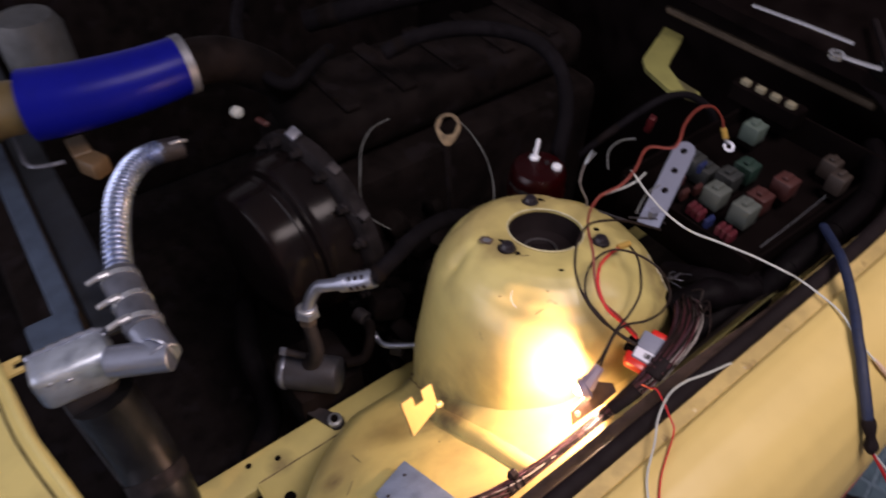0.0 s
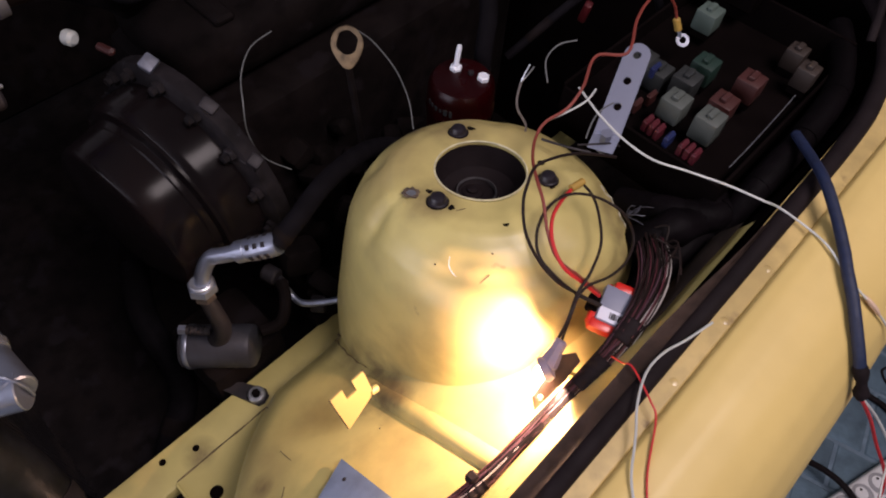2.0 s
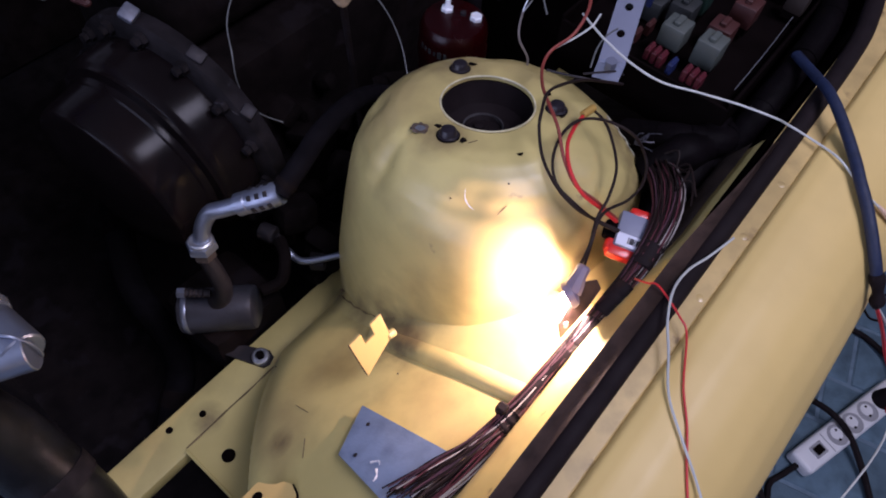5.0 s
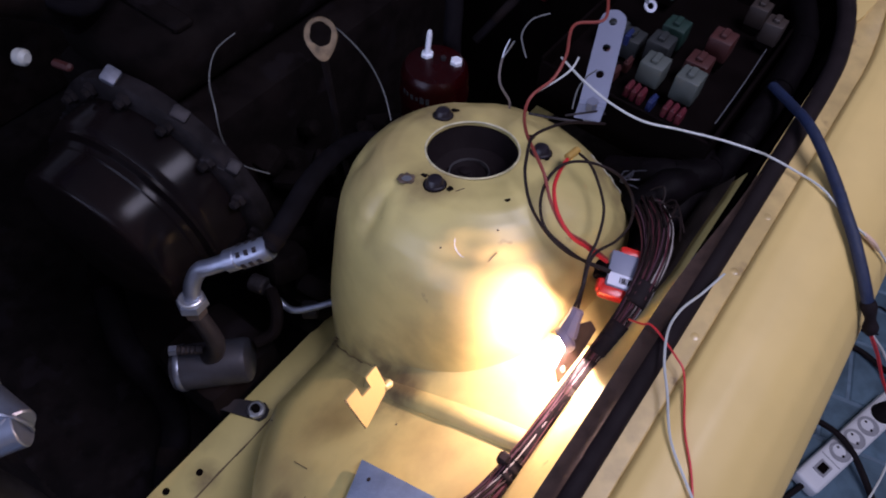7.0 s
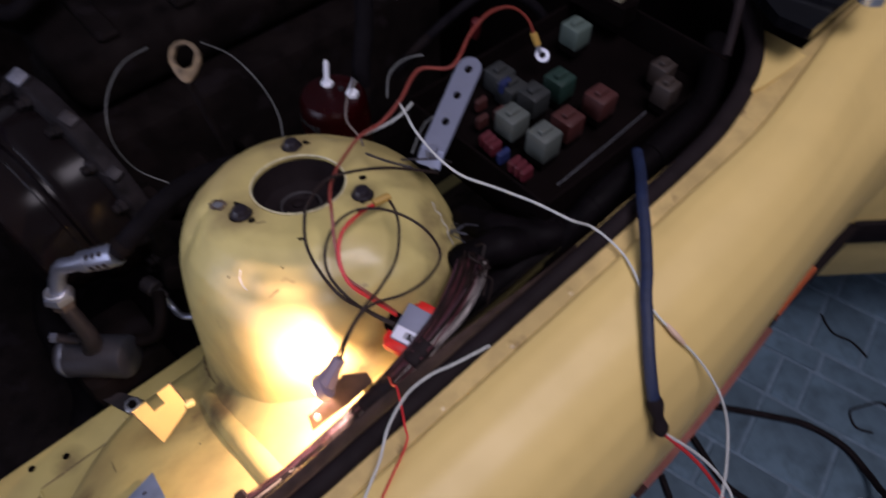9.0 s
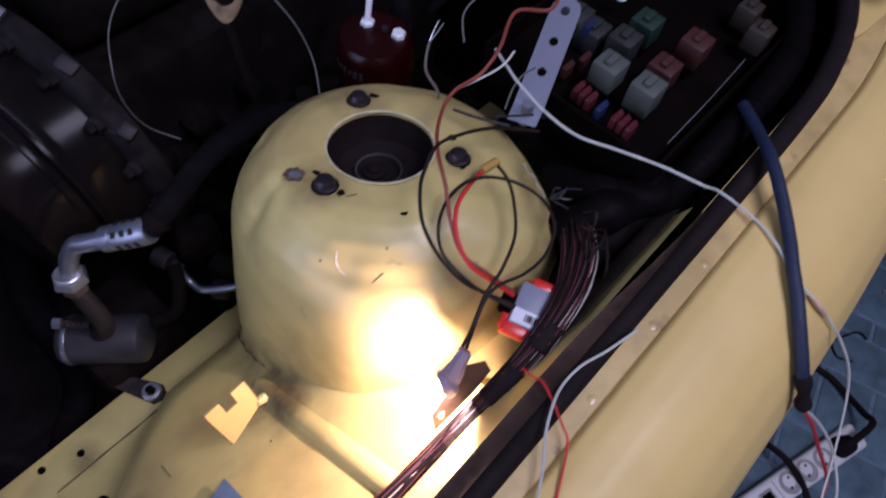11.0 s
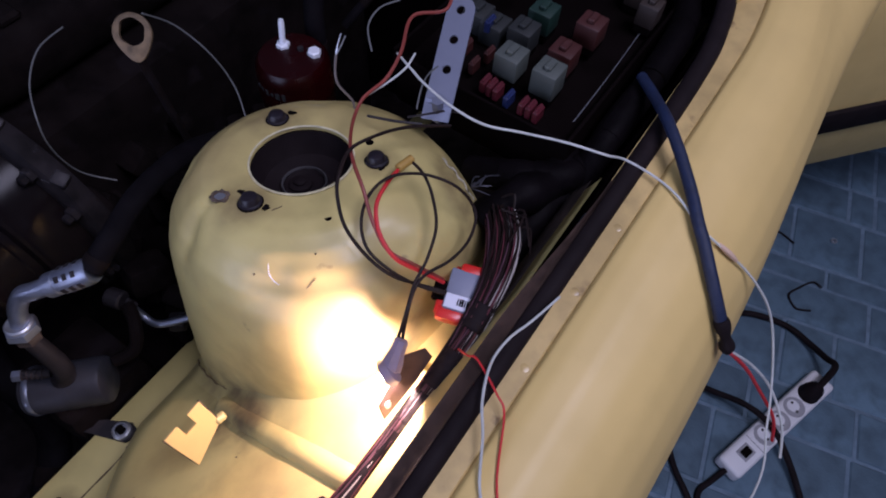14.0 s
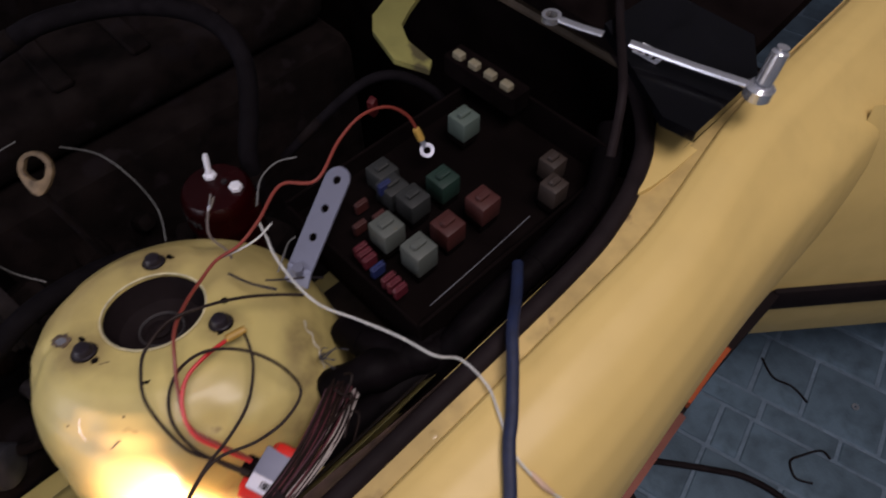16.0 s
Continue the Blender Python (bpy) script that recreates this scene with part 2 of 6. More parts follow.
# unseen garage added round the car to shape the light, with an open doorway ahead of it
for name, boxes in (("wall_south", [((-2.5, -3.1, 1.35), (1.5, 0.2, 2.7)), ((2.0, -3.1, 1.35), (2.5, 0.2, 2.7)), ((-0.5, -3.1, 2.575), (2.5, 0.2, 0.25))]), ("wall_north", [((0, 4.1, 1.35), (6.5, 0.2, 2.7))]), ("wall_west", [((-3.35, 0.5, 1.35), (0.2, 7.4, 2.7))]), ("wall_east", [((3.35, 0.5, 1.35), (0.2, 7.4, 2.7))]), ("ceiling", [((0, 0.5, 2.8), (6.9, 7.4, 0.18))])):
    bm = bmesh.new()
    for c, sz in boxes:
        box(bm, c, sz)
    single(name, bm, WALL, "plain pale plastered " + name.split("_")[0], name.split("_")[0], kind="structure", smooth=0)
# unseen fixture added to house the overhead lamp
fixture = thing("ceiling_light", "added slim ceiling light hung on two rods, unseen", "ceiling light", (0.80, 0.10, 2.35))
fixture_m = look((0.80, 0.10, 2.3), (0.25, 0.10, 0.6))
bm = bmesh.new()
box(bm, (0, 0, 0.035), (1.06, 0.56, 0.05), 0.01)
bmesh.ops.transform(bm, matrix=fixture_m, verts=bm.verts)
part("housing", bm, STEEL, fixture)
for dx in (-0.3, 0.3):
    bm = bmesh.new()
    p = fixture_m @ Vector((dx, 0, 0.055))
    rod(bm, p, (p.x, p.y, 2.72), 0.006, 8)
    part("rod", bm, STEEL, fixture)

# ---- car body ----


def top_z(y):
    return 0.79 + 0.08 * y


def apron_foot(y):
    """Where the wheel arch rises from the flat ledge beside the rail."""
    d = max(0, -0.245 - y)
    return -0.104 + 0.38 * d + 2.6 * d * d


def apron_z(x, y):
    """Height of the wheel apron: it falls towards the engine and, past the arch, towards the front."""
    z = 0.565 + 0.68 * x - 0.25 * max(0, x - 0.12) ** 1.2
    z -= 0.9 * max(0, -0.29 - y) ** 1.5
    t = min(1, max(0, (x - apron_foot(y)) / 0.048))
    ledge = 0.4345 + 0.05 * (x + 0.10)
    return ledge + (z - ledge) * math.sqrt(1 - (1 - t) ** 2.2)


CAR = thing("car", "yellow older car with its engine bay open", "car", (0.25, 0, 0))
FENDER = [(0.2693, -0.0062), (0.2705, -0.0015), (0.273, 0.0028), (0.285, 0.006), (0.305, 0.006), (0.33, -0.001), (0.352, -0.014), (0.370, -0.034), (0.383, -0.062), (0.391, -0.10), (0.395, -0.15), (0.396, -0.21), (0.393, -0.28), (0.388, -0.34), (0.384, -0.40), (0.382, -0.50)]


def fender_at(u, v):
    y = -0.62 + 1.75 * u
    pull = 0.030 * ease(y, 0.33, 0.6)
    k = v * (len(FENDER) - 1)
    i = min(int(k), len(FENDER) - 2)
    f = k - i
    x, z = (FENDER[i][c] * (1 - f) + FENDER[i + 1][c] * f for c in (0, 1))
    bottom = 0.20
    if abs(y) < 0.335:
        bottom = max(bottom, 0.25 + math.sqrt(max(0, 0.335**2 - y * y)))
    bulge = 0.006 * math.exp(-((y / 0.25) ** 2)) * ease(-z, 0.02, 0.12)
    return (x - pull * (1 - ease(-z, 0.0, 0.06)) + bulge - 0.022 * ease(y, 0.14, 0.56) * ease(x, 0.30, 0.37), y, max(top_z(y) + z, bottom))


bm = bmesh.new()
sheet(bm, 110, 56, fender_at)
fender = part("fender", bm, YELLOW, CAR, "yellow front fender with a soft gloss")


def flange_at(u, v):
    y = -0.62 + 1.7 * u
    lead = 0.2265 + 0.0085 * ease(y, -0.03, 0.09)
    x = lead + (0.2712 - lead) * v
    dip = 0.004 if v < 0.94 else 0.004 + 0.003 * (v - 0.94) / 0.06
    return (x - 0.030 * ease(y, 0.33, 0.6) * ease(v, 0, 1), y, top_z(y) - dip)


bm = bmesh.new()
sheet(bm, 40, 30, flange_at, 0.003)
flange = part("fender_flange", bm, FLANGE_PAINT, CAR)
for y in (-0.30, -0.047, 0.030, 0.102):
    bm = bmesh.new()
    m = Matrix.Translation((0.2625, y, top_z(y) - 0.0046)) @ Matrix.Rotation(math.atan(0.08), 4, "X")
    lathe(bm, [(0.0048, 0), (0.0042, 0.0004), (0.0031, 0.0008), (0.0017, 0.0010), (0.0008, 0.0011)], m, 16)
    part("weld_bump", bm, FLANGE_PAINT, CAR)


def wing_at(u, v):
    y = -0.50 + 0.64 * u
    zb = apron_z(0.199, y) - 0.008
    zt = top_z(y) - 0.0045
    if v < 0.5:
        return (0.199 + 0.008 * v / 0.5, y, zb + (zt - 0.045 - zb) * v / 0.5)
    k = (v - 0.5) / 0.5
    return (0.207 + 0.0200 * k**0.85, y, zt - 0.045 + 0.045 * k)


bm = bmesh.new()
sheet(bm, 30, 12, wing_at)
part("inner_wing", bm, YELLOW_BAY, CAR)
bm = bmesh.new()
sheet(bm, 20, 6, lambda u, v: (0.196 + 0.036 * v, 0.045 + 0.535 * u, 0.66 + (top_z(0.045 + 0.535 * u) - 0.003 - 0.66) * v), 0.004)
part("wing_cover", bm, PLASTIC, CAR, "black cover along the inner wing")
FELT = material("grimy_brown_felt", (0.045, 0.032, 0.026), 0.9, vary=0.45, scale=30, bump=0.4, bump_scale=160, spec=0.1)
bm = bmesh.new()
sheet(bm, 24, 8, lambda u, v: tuple(Vector(wing_at((0.44 + 0.20 * u) / 0.64, (0.87 - 0.36 * (1 - ease(u, 0.0, 0.35)) + 0.02 * math.sin(9 * u)) * v)) + Vector((-0.0035, 0, 0.0015))))
part("wing_pad", bm, FELT, CAR, "grimy brown pad on the inner wing")
bm = bmesh.new()
sheet(bm, 24, 18, lambda u, v: (-0.110 + 0.310 * v, 0.078 + 0.47 * u, apron_z(-0.110 + 0.310 * v, 0.078 + 0.47 * u) + 0.005))
part("apron_pad", bm, FELT, CAR, "grimy brown pad on the apron behind the tower")


def apron_at(u, v):
    x = -0.103 + 0.309 * v
    front = -0.402 - 0.11 * ease(x, 0.02, 0.10)
    y = front + (0.54 - front) * u
    return (x, y, apron_z(x, y))


bm = bmesh.new()
sheet(bm, 110, 70, apron_at, 0.003)
part("wheel_apron", bm, YELLOW_BAY, CAR, "dusty yellow wheel apron with worn paint")

# strut tower: radius, height, share of the top's tilt
TOWER = [(0.0455, 0.788, 1), (0.0455, 0.7900, 1), (0.0468, 0.7925, 1), (0.058, 0.793, 1), (0.074, 0.7922, 1), (0.088, 0.788, 1), (0.101, 0.780, 1), (0.115, 0.7685, 0.97), (0.1275, 0.754, 0.9), (0.137, 0.736, 0.75), (0.1445, 0.714, 0.55), (0.150, 0.688, 0.35), (0.155, 0.655, 0.2), (0.160, 0.618, 0.08), (0.165, 0.585, 0), (0.170, 0.55, 0), (0.173, 0.50, 0), (0.173, 0.36, 0)]


def gauss(v, mid, wide):
    return math.exp(-(((v - mid) / wide) ** 2))


def squared(a, r):
    """How far the tower's plan swells past a circle on its front outer corner."""
    if not -0.5 * math.pi < a - 2 * math.pi * (a > math.pi) < 0:
        return 1.0
    n = 2.0 + 0.95 * ease(r, 0.120, 0.150)
    return (abs(math.cos(a)) ** n + abs(math.sin(a)) ** n) ** (-1 / n)


def tower_at(a, k):
    i = min(int(k), len(TOWER) - 2)
    f = k - i
    r, z, w = (TOWER[i][c] * (1 - f) + TOWER[i + 1][c] * f for c in range(3))
    far = ease(r, 0.085, 0.14)
    turn = (math.degrees(a) + 180) % 360 - 180
    wide = r * squared(a, r) + 0.021 * gauss(turn, 24, 22) * ease(r, 0.118, 0.150) * (1 - ease(r, 0.158, 0.170))
    x, y = wide * math.cos(a) + 0.006 * far, wide * math.sin(a) + 0.004 * far
    z += w * (0.128 * x - 0.123 * y)
    deg = (math.degrees(a) + 90) % 360
    n = Vector((math.cos(a), math.sin(a), 0.9)).normalized()
    bump = 0.006 * gauss(deg, 95, 40) * gauss(r, 0.132, 0.016)
    bump -= 0.0055 * gauss(deg, 78, 9) * gauss(r, 0.124, 0.015)
    bump -= 0.0045 * gauss(deg, 340, 7) * gauss(r, 0.121, 0.015)
    bump -= 0.0045 * gauss(deg, 300, 8) * gauss(r, 0.118, 0.015)
    bump -= 0.0020 * gauss(deg, 22, 10) * gauss(r, 0.126, 0.016)
    bump -= 0.005 * gauss(deg, 215, 8) * gauss(r, 0.10, 0.014)
    bump -= 0.0012 * gauss(deg, 341, 3.0) * ease(r, 0.072, 0.085) * (1 - ease(r, 0.125, 0.145))
    bump += 0.0014 * gauss(deg, 333, 5.0) * ease(r, 0.078, 0.095) * (1 - ease(r, 0.120, 0.145))
    bump -= 0.0011 * math.exp(-(((Vector((x, y, z)) - Vector((0.0600, -0.0975, 0.7885))).length / 0.011) ** 2))
    bump += 0.0030 * math.exp(-(((Vector((x, y, z)) - Vector((0.112, 0.010, 0.780))).length / 0.030) ** 2))
    bump += 0.0016 * noise.noise(Vector((x, y, z)) * 14 + Vector((3, 1, 7))) * ease(r, 0.08, 0.11)
    bump += 0.0006 * noise.noise(Vector((x, y, z)) * 30)
    return Vector((x, y, z)) + n * bump


bm = bmesh.new()
NK, NA = (len(TOWER) - 1) * 4, 240
rings = [[bm.verts.new(tower_at(2 * math.pi * j / NA, k / 4)) for j in range(NA)] for k in range(NK + 1)]
for a, b in zip(rings, rings[1:]):
    for j in range(NA):
        bm.faces.new((a[j], a[(j + 1) % NA], b[(j + 1) % NA], b[j]))
part("strut_tower", bm, YELLOW_BAY, CAR, "domed yellow strut tower with a round hole on top", smooth=60)


def tower_r(z):
    for (r0, z0, w0), (r1, z1, w1) in zip(TOWER[5:], TOWER[6:]):
        if z1 <= z <= z0:
            return r0 + (r1 - r0) * (z0 - z) / (z0 - z1)
    return 0.17


def skirt_at(u, v):
    """A hollow fillet from the tower's wall out to a raised edge on the apron."""
    x = -0.118 + 0.320 * u
    yo = -0.181 - 0.006 * math.sin(u * 3.1)
    r = tower_r(apron_z(x, -0.15) + 0.022) - 0.0030
    n = 2.95 if x > 0.006 else 2.0
    yi = 0.004 - max(0.0, r**n - abs(x - 0.006) ** n) ** (1 / n)
    yi = min(yi, -0.07)
    th = 0.5 * math.pi * min(1, v * 1.08)
    y = yi + (yo - yi) * (1 - math.cos(th))
    return (x, y, apron_z(x, y) + 0.007 * (1 - ease(v, 0.70, 1.0)) * ease(x, -0.01, 0.05) - 0.003 * (1 - ease(x, -0.01, 0.04)) * ease(v, 0.6, 1.0) + 0.021 * (1 - math.sin(th)))


bm = bmesh.new()
sheet(bm, 60, 26, skirt_at, 0.003)
part("tower_skirt", bm, YELLOW_BAY, CAR, smooth=50)
GUNK = material("dirty_sealer", (0.21, 0.145, 0.070), 0.85, vary=0.5, scale=90, bump=0.3)
for u0, u1, v0, r in ((0.085, 0.385, 0.45, 0.0014), (0.075, 0.125, 0.30, 0.0026)):
    bm = bmesh.new()
    sweep(bm, [Vector(skirt_at(u0 + (u1 - u0) * k / 12, v0 + 0.02 * math.sin(2.3 * k))) + Vector((0, 0, 0.0022)) for k in range(13)], r, seg=6, steps=3, flat=0.5, radii=lambda t: (0.35 + 0.65 * math.sin(3.14 * min(1, t * 1.02))) * (0.75 + 0.35 * math.sin(37 * t)))
    part("grime_line", bm, GUNK, CAR)
bm = bmesh.new()
rim = [skirt_at(0.40 + 0.60 * k / 14, 0.97) for k in range(15)]
sweep(bm, [(x, y + 0.0080, apron_z(x, y) - 0.0045 - 0.004 * (1 - min(1, k / 4))) for k, (x, y, z) in enumerate(rim)], 0.0130, seg=20, steps=4)
part("skirt_bead", bm, YELLOW_BAY, CAR)

# frame rail with a seam and holes
bm = bmesh.new()
box(bm, (-0.1265, -0.10, 0.417), (0.055, 1.3, 0.026), 0.005, seg=2)
rail = part("frame_rail", bm, YELLOW_BAY, CAR)
for x, y in ((-0.139, -0.40), (-0.125, -0.36), (-0.13, -0.05)):
    bm = bmesh.new()
    lathe(bm, [(0.0045, 0), (0.0045, 0.0006)], Matrix.Translation((x, y, 0.4298)), 14)
    part("rail_hole", bm, PLASTIC, CAR)

bm = bmesh.new()
sweep(bm, [(-0.1035 + 0.0004 * math.sin(9 * k), -0.40 + 0.033 * k, 0.4338) for k in range(12)], 0.0016, seg=6, steps=3, flat=0.7, radii=lambda t: 0.7 + 0.4 * math.sin(31 * t) ** 2)
part("seam_sealer", bm, GUNK, CAR)

# round hole in the apron and a folded tab in front of it
bm = bmesh.new()
lathe(bm, [(0.0085, 0.0), (0.0085, 0.0015)], Matrix.Translation((-0.058, -0.373, apron_z(-0.058, -0.373) - 0.0006)) @ Matrix.Rotation(radians(-3), 4, "Y"), 20)
part("apron_hole", bm, PLASTIC, CAR)
bm = bmesh.new()
TAB_M = Matrix.Translation((0.062, -0.378, 0.594)) @ Matrix.Rotation(radians(-25), 4, "Y")
slab(bm, [(-0.026, -0.024), (0.030, -0.024), (0.032, -0.004), (0.028, 0.008), (0.020, 0.017), (0.008, 0.021), (-0.002, 0.018), (-0.007, 0.011), (-0.016, 0.006), (-0.025, 0.002)], TAB_M, 0.0025)
folded = part("folded_tab", bm, YELLOW, CAR, "yellow folded tab with a dark hole")
bm = bmesh.new()
lathe(bm, [(0.0055, 0.0), (0.0055, 0.0004)], TAB_M @ Matrix.Translation((-0.012, -0.008, 0.0026)), 16)
part("tab_hole", bm, PLASTIC, folded)
bm = bmesh.new()
sweep(bm, [TAB_M @ Vector((x, y, 0.001)) for x, y in ((0.032, -0.020), (0.0325, -0.004), (0.0285, 0.0085), (0.0205, 0.0175), (0.008, 0.0215))], 0.0012, seg=6, steps=4)
part("dirty_edge", bm, DIM_GRIME, folded)
bm = bmesh.new()
sweep(bm, [(x, -0.402, apron_z(x, -0.402)) for x in (-0.1, -0.08, -0.06, -0.04, -0.02, -0.01, 0.0, 0.01, 0.02)], 0.0022, seg=7, steps=5)
part("apron_lip", bm, YELLOW_BAY, CAR)

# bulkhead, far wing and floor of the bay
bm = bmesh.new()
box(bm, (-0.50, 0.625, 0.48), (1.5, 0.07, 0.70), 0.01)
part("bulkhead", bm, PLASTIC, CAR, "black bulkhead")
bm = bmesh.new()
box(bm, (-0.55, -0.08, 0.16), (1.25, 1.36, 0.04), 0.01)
part("undertray", bm, DIM_GRIME, CAR)
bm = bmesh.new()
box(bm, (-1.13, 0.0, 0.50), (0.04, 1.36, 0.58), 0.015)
part("far_wing", bm, DIM_GRIME, CAR, "dark far side of the engine bay")

# bonnet seal
SEAL = [(0.245, -0.6, -0.006), (0.245, -0.3, -0.006), (0.245, 0.0, -0.006), (0.245, 0.28, -0.006), (0.236, 0.37, -0.004), (0.218, 0.43, -0.002), (0.192, 0.475, 0.0), (0.145, 0.520, 0.002), (0.085, 0.558, 0.003), (-0.05, 0.605, 0.004), (-0.4, 0.63, 0.004)]
bm = bmesh.new()
sweep(bm, [(x - 0.0005, y, top_z(y) + z) for x, y, z in SEAL], 0.0098, seg=14, steps=8, flat=0.95)
seal = part("bonnet_seal", bm, RUBBER, CAR, "black rubber bonnet seal")
def foot_at(u, v):
    y = -0.60 + 0.74 * u
    w = 0.0135 * (1 - 0.75 * ease(y, -0.04, 0.14))
    return (0.2385 - w * (1 - v), y, top_z(y) - 0.0030 + 0.0062 * v**1.6 + 0.0004 * math.sin(40 * u))


bm = bmesh.new()
sheet(bm, 60, 8, foot_at, 0.0015)
part("seal_foot", bm, material("brown_rubber", (0.046, 0.028, 0.022), 0.42, vary=0.4, scale=60, spec=0.3, bump=0.15), seal, "brown-black rubber lip of the seal")

# front panel with its folded rim and a small tab
FRONT = [(-0.36, -0.62), (-0.235, -0.583), (-0.117, -0.573), (-0.016, -0.553), (0.05, -0.535), (0.21, -0.50), (0.27, -0.55), (0.27, -0.75), (-1.1, -0.75), (-1.1, -0.62)]
bm = bmesh.new()
slab(bm, FRONT, Matrix.Translation((0, 0, 0.735)), 0.012)
panel = part("front_panel", bm, YELLOW_BAY, CAR, "yellow front panel")
bm = bmesh.new()
sweep(bm, [(x, y - 0.004, 0.748) for x, y in FRONT[:6]], 0.004, seg=8, steps=4)
part("panel_rim", bm, YELLOW_BAY, CAR)
bm = bmesh.new()
sweep(bm, [(x, y - 0.016, 0.7472) for x, y in FRONT[:6]], 0.0013, seg=6, steps=4, flat=0.5)
part("panel_groove", bm, DIM_GRIME, CAR, "dark groove inside the folded rim")
bm = bmesh.new()
slab(bm, [(-0.011, -0.008), (0.011, -0.008), (0.011, 0.010), (0.005, 0.010), (0.005, 0.001), (-0.005, 0.001), (-0.005, 0.010), (-0.011, 0.010)], Matrix.Translation((-0.212, -0.572, 0.742)), 0.004)
part("panel_tab", bm, YELLOW, CAR)

# side of the car: rub strip, side repeater, sill
def along_side(bm, y0, y1, z, tall, proud):
    """A strip on the fender's side, following its plan."""
    ys = [y0 + (y1 - y0) * k / 12 for k in range(13)]
    edge = [(0.3945 - 0.022 * ease(y, 0.14, 0.56), y) for y in ys]
    slab(bm, [(x - 0.006, y) for x, y in edge] + [(x + proud, y) for x, y in reversed(edge)], Matrix.Translation((0, 0, z - tall / 2)), tall)
    return bm


part("rub_strip", along_side(bmesh.new(), 0.345, 0.68, 0.475, 0.045, 0.008), RUBBER, CAR)
part("side_repeater", along_side(bmesh.new(), 0.41, 0.51, 0.548, 0.014, 0.007), material("orange_lens", (0.34, 0.07, 0.025), 0.25, vary=0.05, coat=0.5), CAR, "orange side repeater lens")
part("primer_patch", along_side(bmesh.new(), 0.13, 0.41, 0.500, 0.045, 0.012), material("mottled_dull_red", (0.24, 0.07, 0.05), 0.7, vary=0.4, scale=20), CAR, "dull red strip low on the fender's side")
bm = bmesh.new()
box(bm, (0.30, 1.15, 0.24), (0.12, 0.95, 0.12), 0.02, seg=2)
part("sill", bm, YELLOW, CAR)
bm = bmesh.new()
box(bm, (0.27, 1.2, 0.55), (0.08, 1.0, 0.5), 0.02, seg=2)
part("cabin_side", bm, PLASTIC, CAR)

# front wheel under the arch
WHEEL = part("wheel", (lambda b: (lathe(b, [(0.10, -0.07), (0.17, -0.075), (0.175, 0.075), (0.10, 0.07)], Matrix.Translation((0.30, 0.0, 0.275)) @ Matrix.Rotation(radians(90), 4, "Y"), 40), b)[1])(bmesh.new()), ALU, CAR)
bm = bmesh.new()
lathe(bm, [(0.178, -0.078), (0.24, -0.088), (0.265, -0.075), (0.275, -0.05), (0.275, 0.05), (0.265, 0.075), (0.24, 0.088), (0.178, 0.078)], Matrix.Translation((0.30, 0.0, 0.275)) @ Matrix.Rotation(radians(90), 4, "Y"), 56)
tyre = part("tyre", bm, RUBBER, WHEEL)

# door, half open
hinge = Matrix.Translation((0.357, 0.675, 0.0)) @ Matrix.Rotation(radians(51), 4, "Z")
door_skin = (lambda b: (sheet(b, 24, 16, lambda u, v: hinge @ Vector((1.15 * u, 0.022 - 0.03 * math.sin(math.pi * min(1, 0.15 + v * 0.85)) - 0.006 * gauss(v, 0.72, 0.03) + 0.012 * max(0, 1 - v / 0.24) ** 1.4, 0.31 + 0.515 * v))), b)[1])(bmesh.new())
door = part("door", door_skin, YELLOW, CAR, "open yellow door with a black rub strip")
bm = bmesh.new()
box(bm, (0.575, 0.058, 0.59), (1.15, 0.03, 0.42), 0.01)
bmesh.ops.transform(bm, matrix=hinge, verts=bm.verts)
part("door_shell", bm, PLASTIC, door)
bm = bmesh.new()
box(bm, (0.58, -0.006, 0.478), (1.14, 0.022, 0.05), 0.007, seg=2)
bmesh.ops.transform(bm, matrix=hinge, verts=bm.verts)
part("door_rub_strip", bm, RUBBER, door)
bm = bmesh.new()
box(bm, (0.575, 0.034, 0.309), (1.15, 0.012, 0.008), 0.003)
bmesh.ops.transform(bm, matrix=hinge, verts=bm.verts)
part("door_lower_edge", bm, YELLOW, door)

# cowl behind the bay
bm = bmesh.new()
sheet(bm, 12, 6, lambda u, v: (-1.0 + 1.22 * u, 0.53 + 0.30 * v + 0.06 * (1 - u), 0.862 + 0.05 * v), 0.02)
cowl = part("cowl", bm, PLASTIC, CAR, "black plastic cowl")
bm = bmesh.new()
slab(bm, [(0.085, 0.53), (0.213, 0.452), (0.248, 0.456), (0.246, 0.57), (0.20, 0.64), (0.09, 0.64)], Matrix.Translation((0, 0, 0.866)), 0.012)
part("cowl_cover", bm, material("glossy_black", (0.0035, 0.0035, 0.0048), 0.14, vary=0.3, spec=0.3), CAR)
bm = bmesh.new()
slab(bm, [(0.190, 0.500), (0.212, 0.462), (0.228, 0.420), (0.236, 0.402), (0.240, 0.420), (0.243, 0.455), (0.244, 0.500)], Matrix.Translation((0, 0, 0.8195)), 0.006)
part("cowl_corner", bm, YELLOW, CAR)
bm = bmesh.new()
box(bm, (0.150, 0.520, 0.8795), (0.030, 0.020, 0.001))
part("paper_label", bm, material("white_paper", (0.75, 0.78, 0.85), 0.7, vary=0.06), CAR)
for k in range(3):
    bm = bmesh.new()
    box(bm, (0.142 + 0.008 * k, 0.520, 0.8803), (0.003, 0.014, 0.0006))
    part("label_line", bm, PLASTIC, CAR)

bm = bmesh.new()
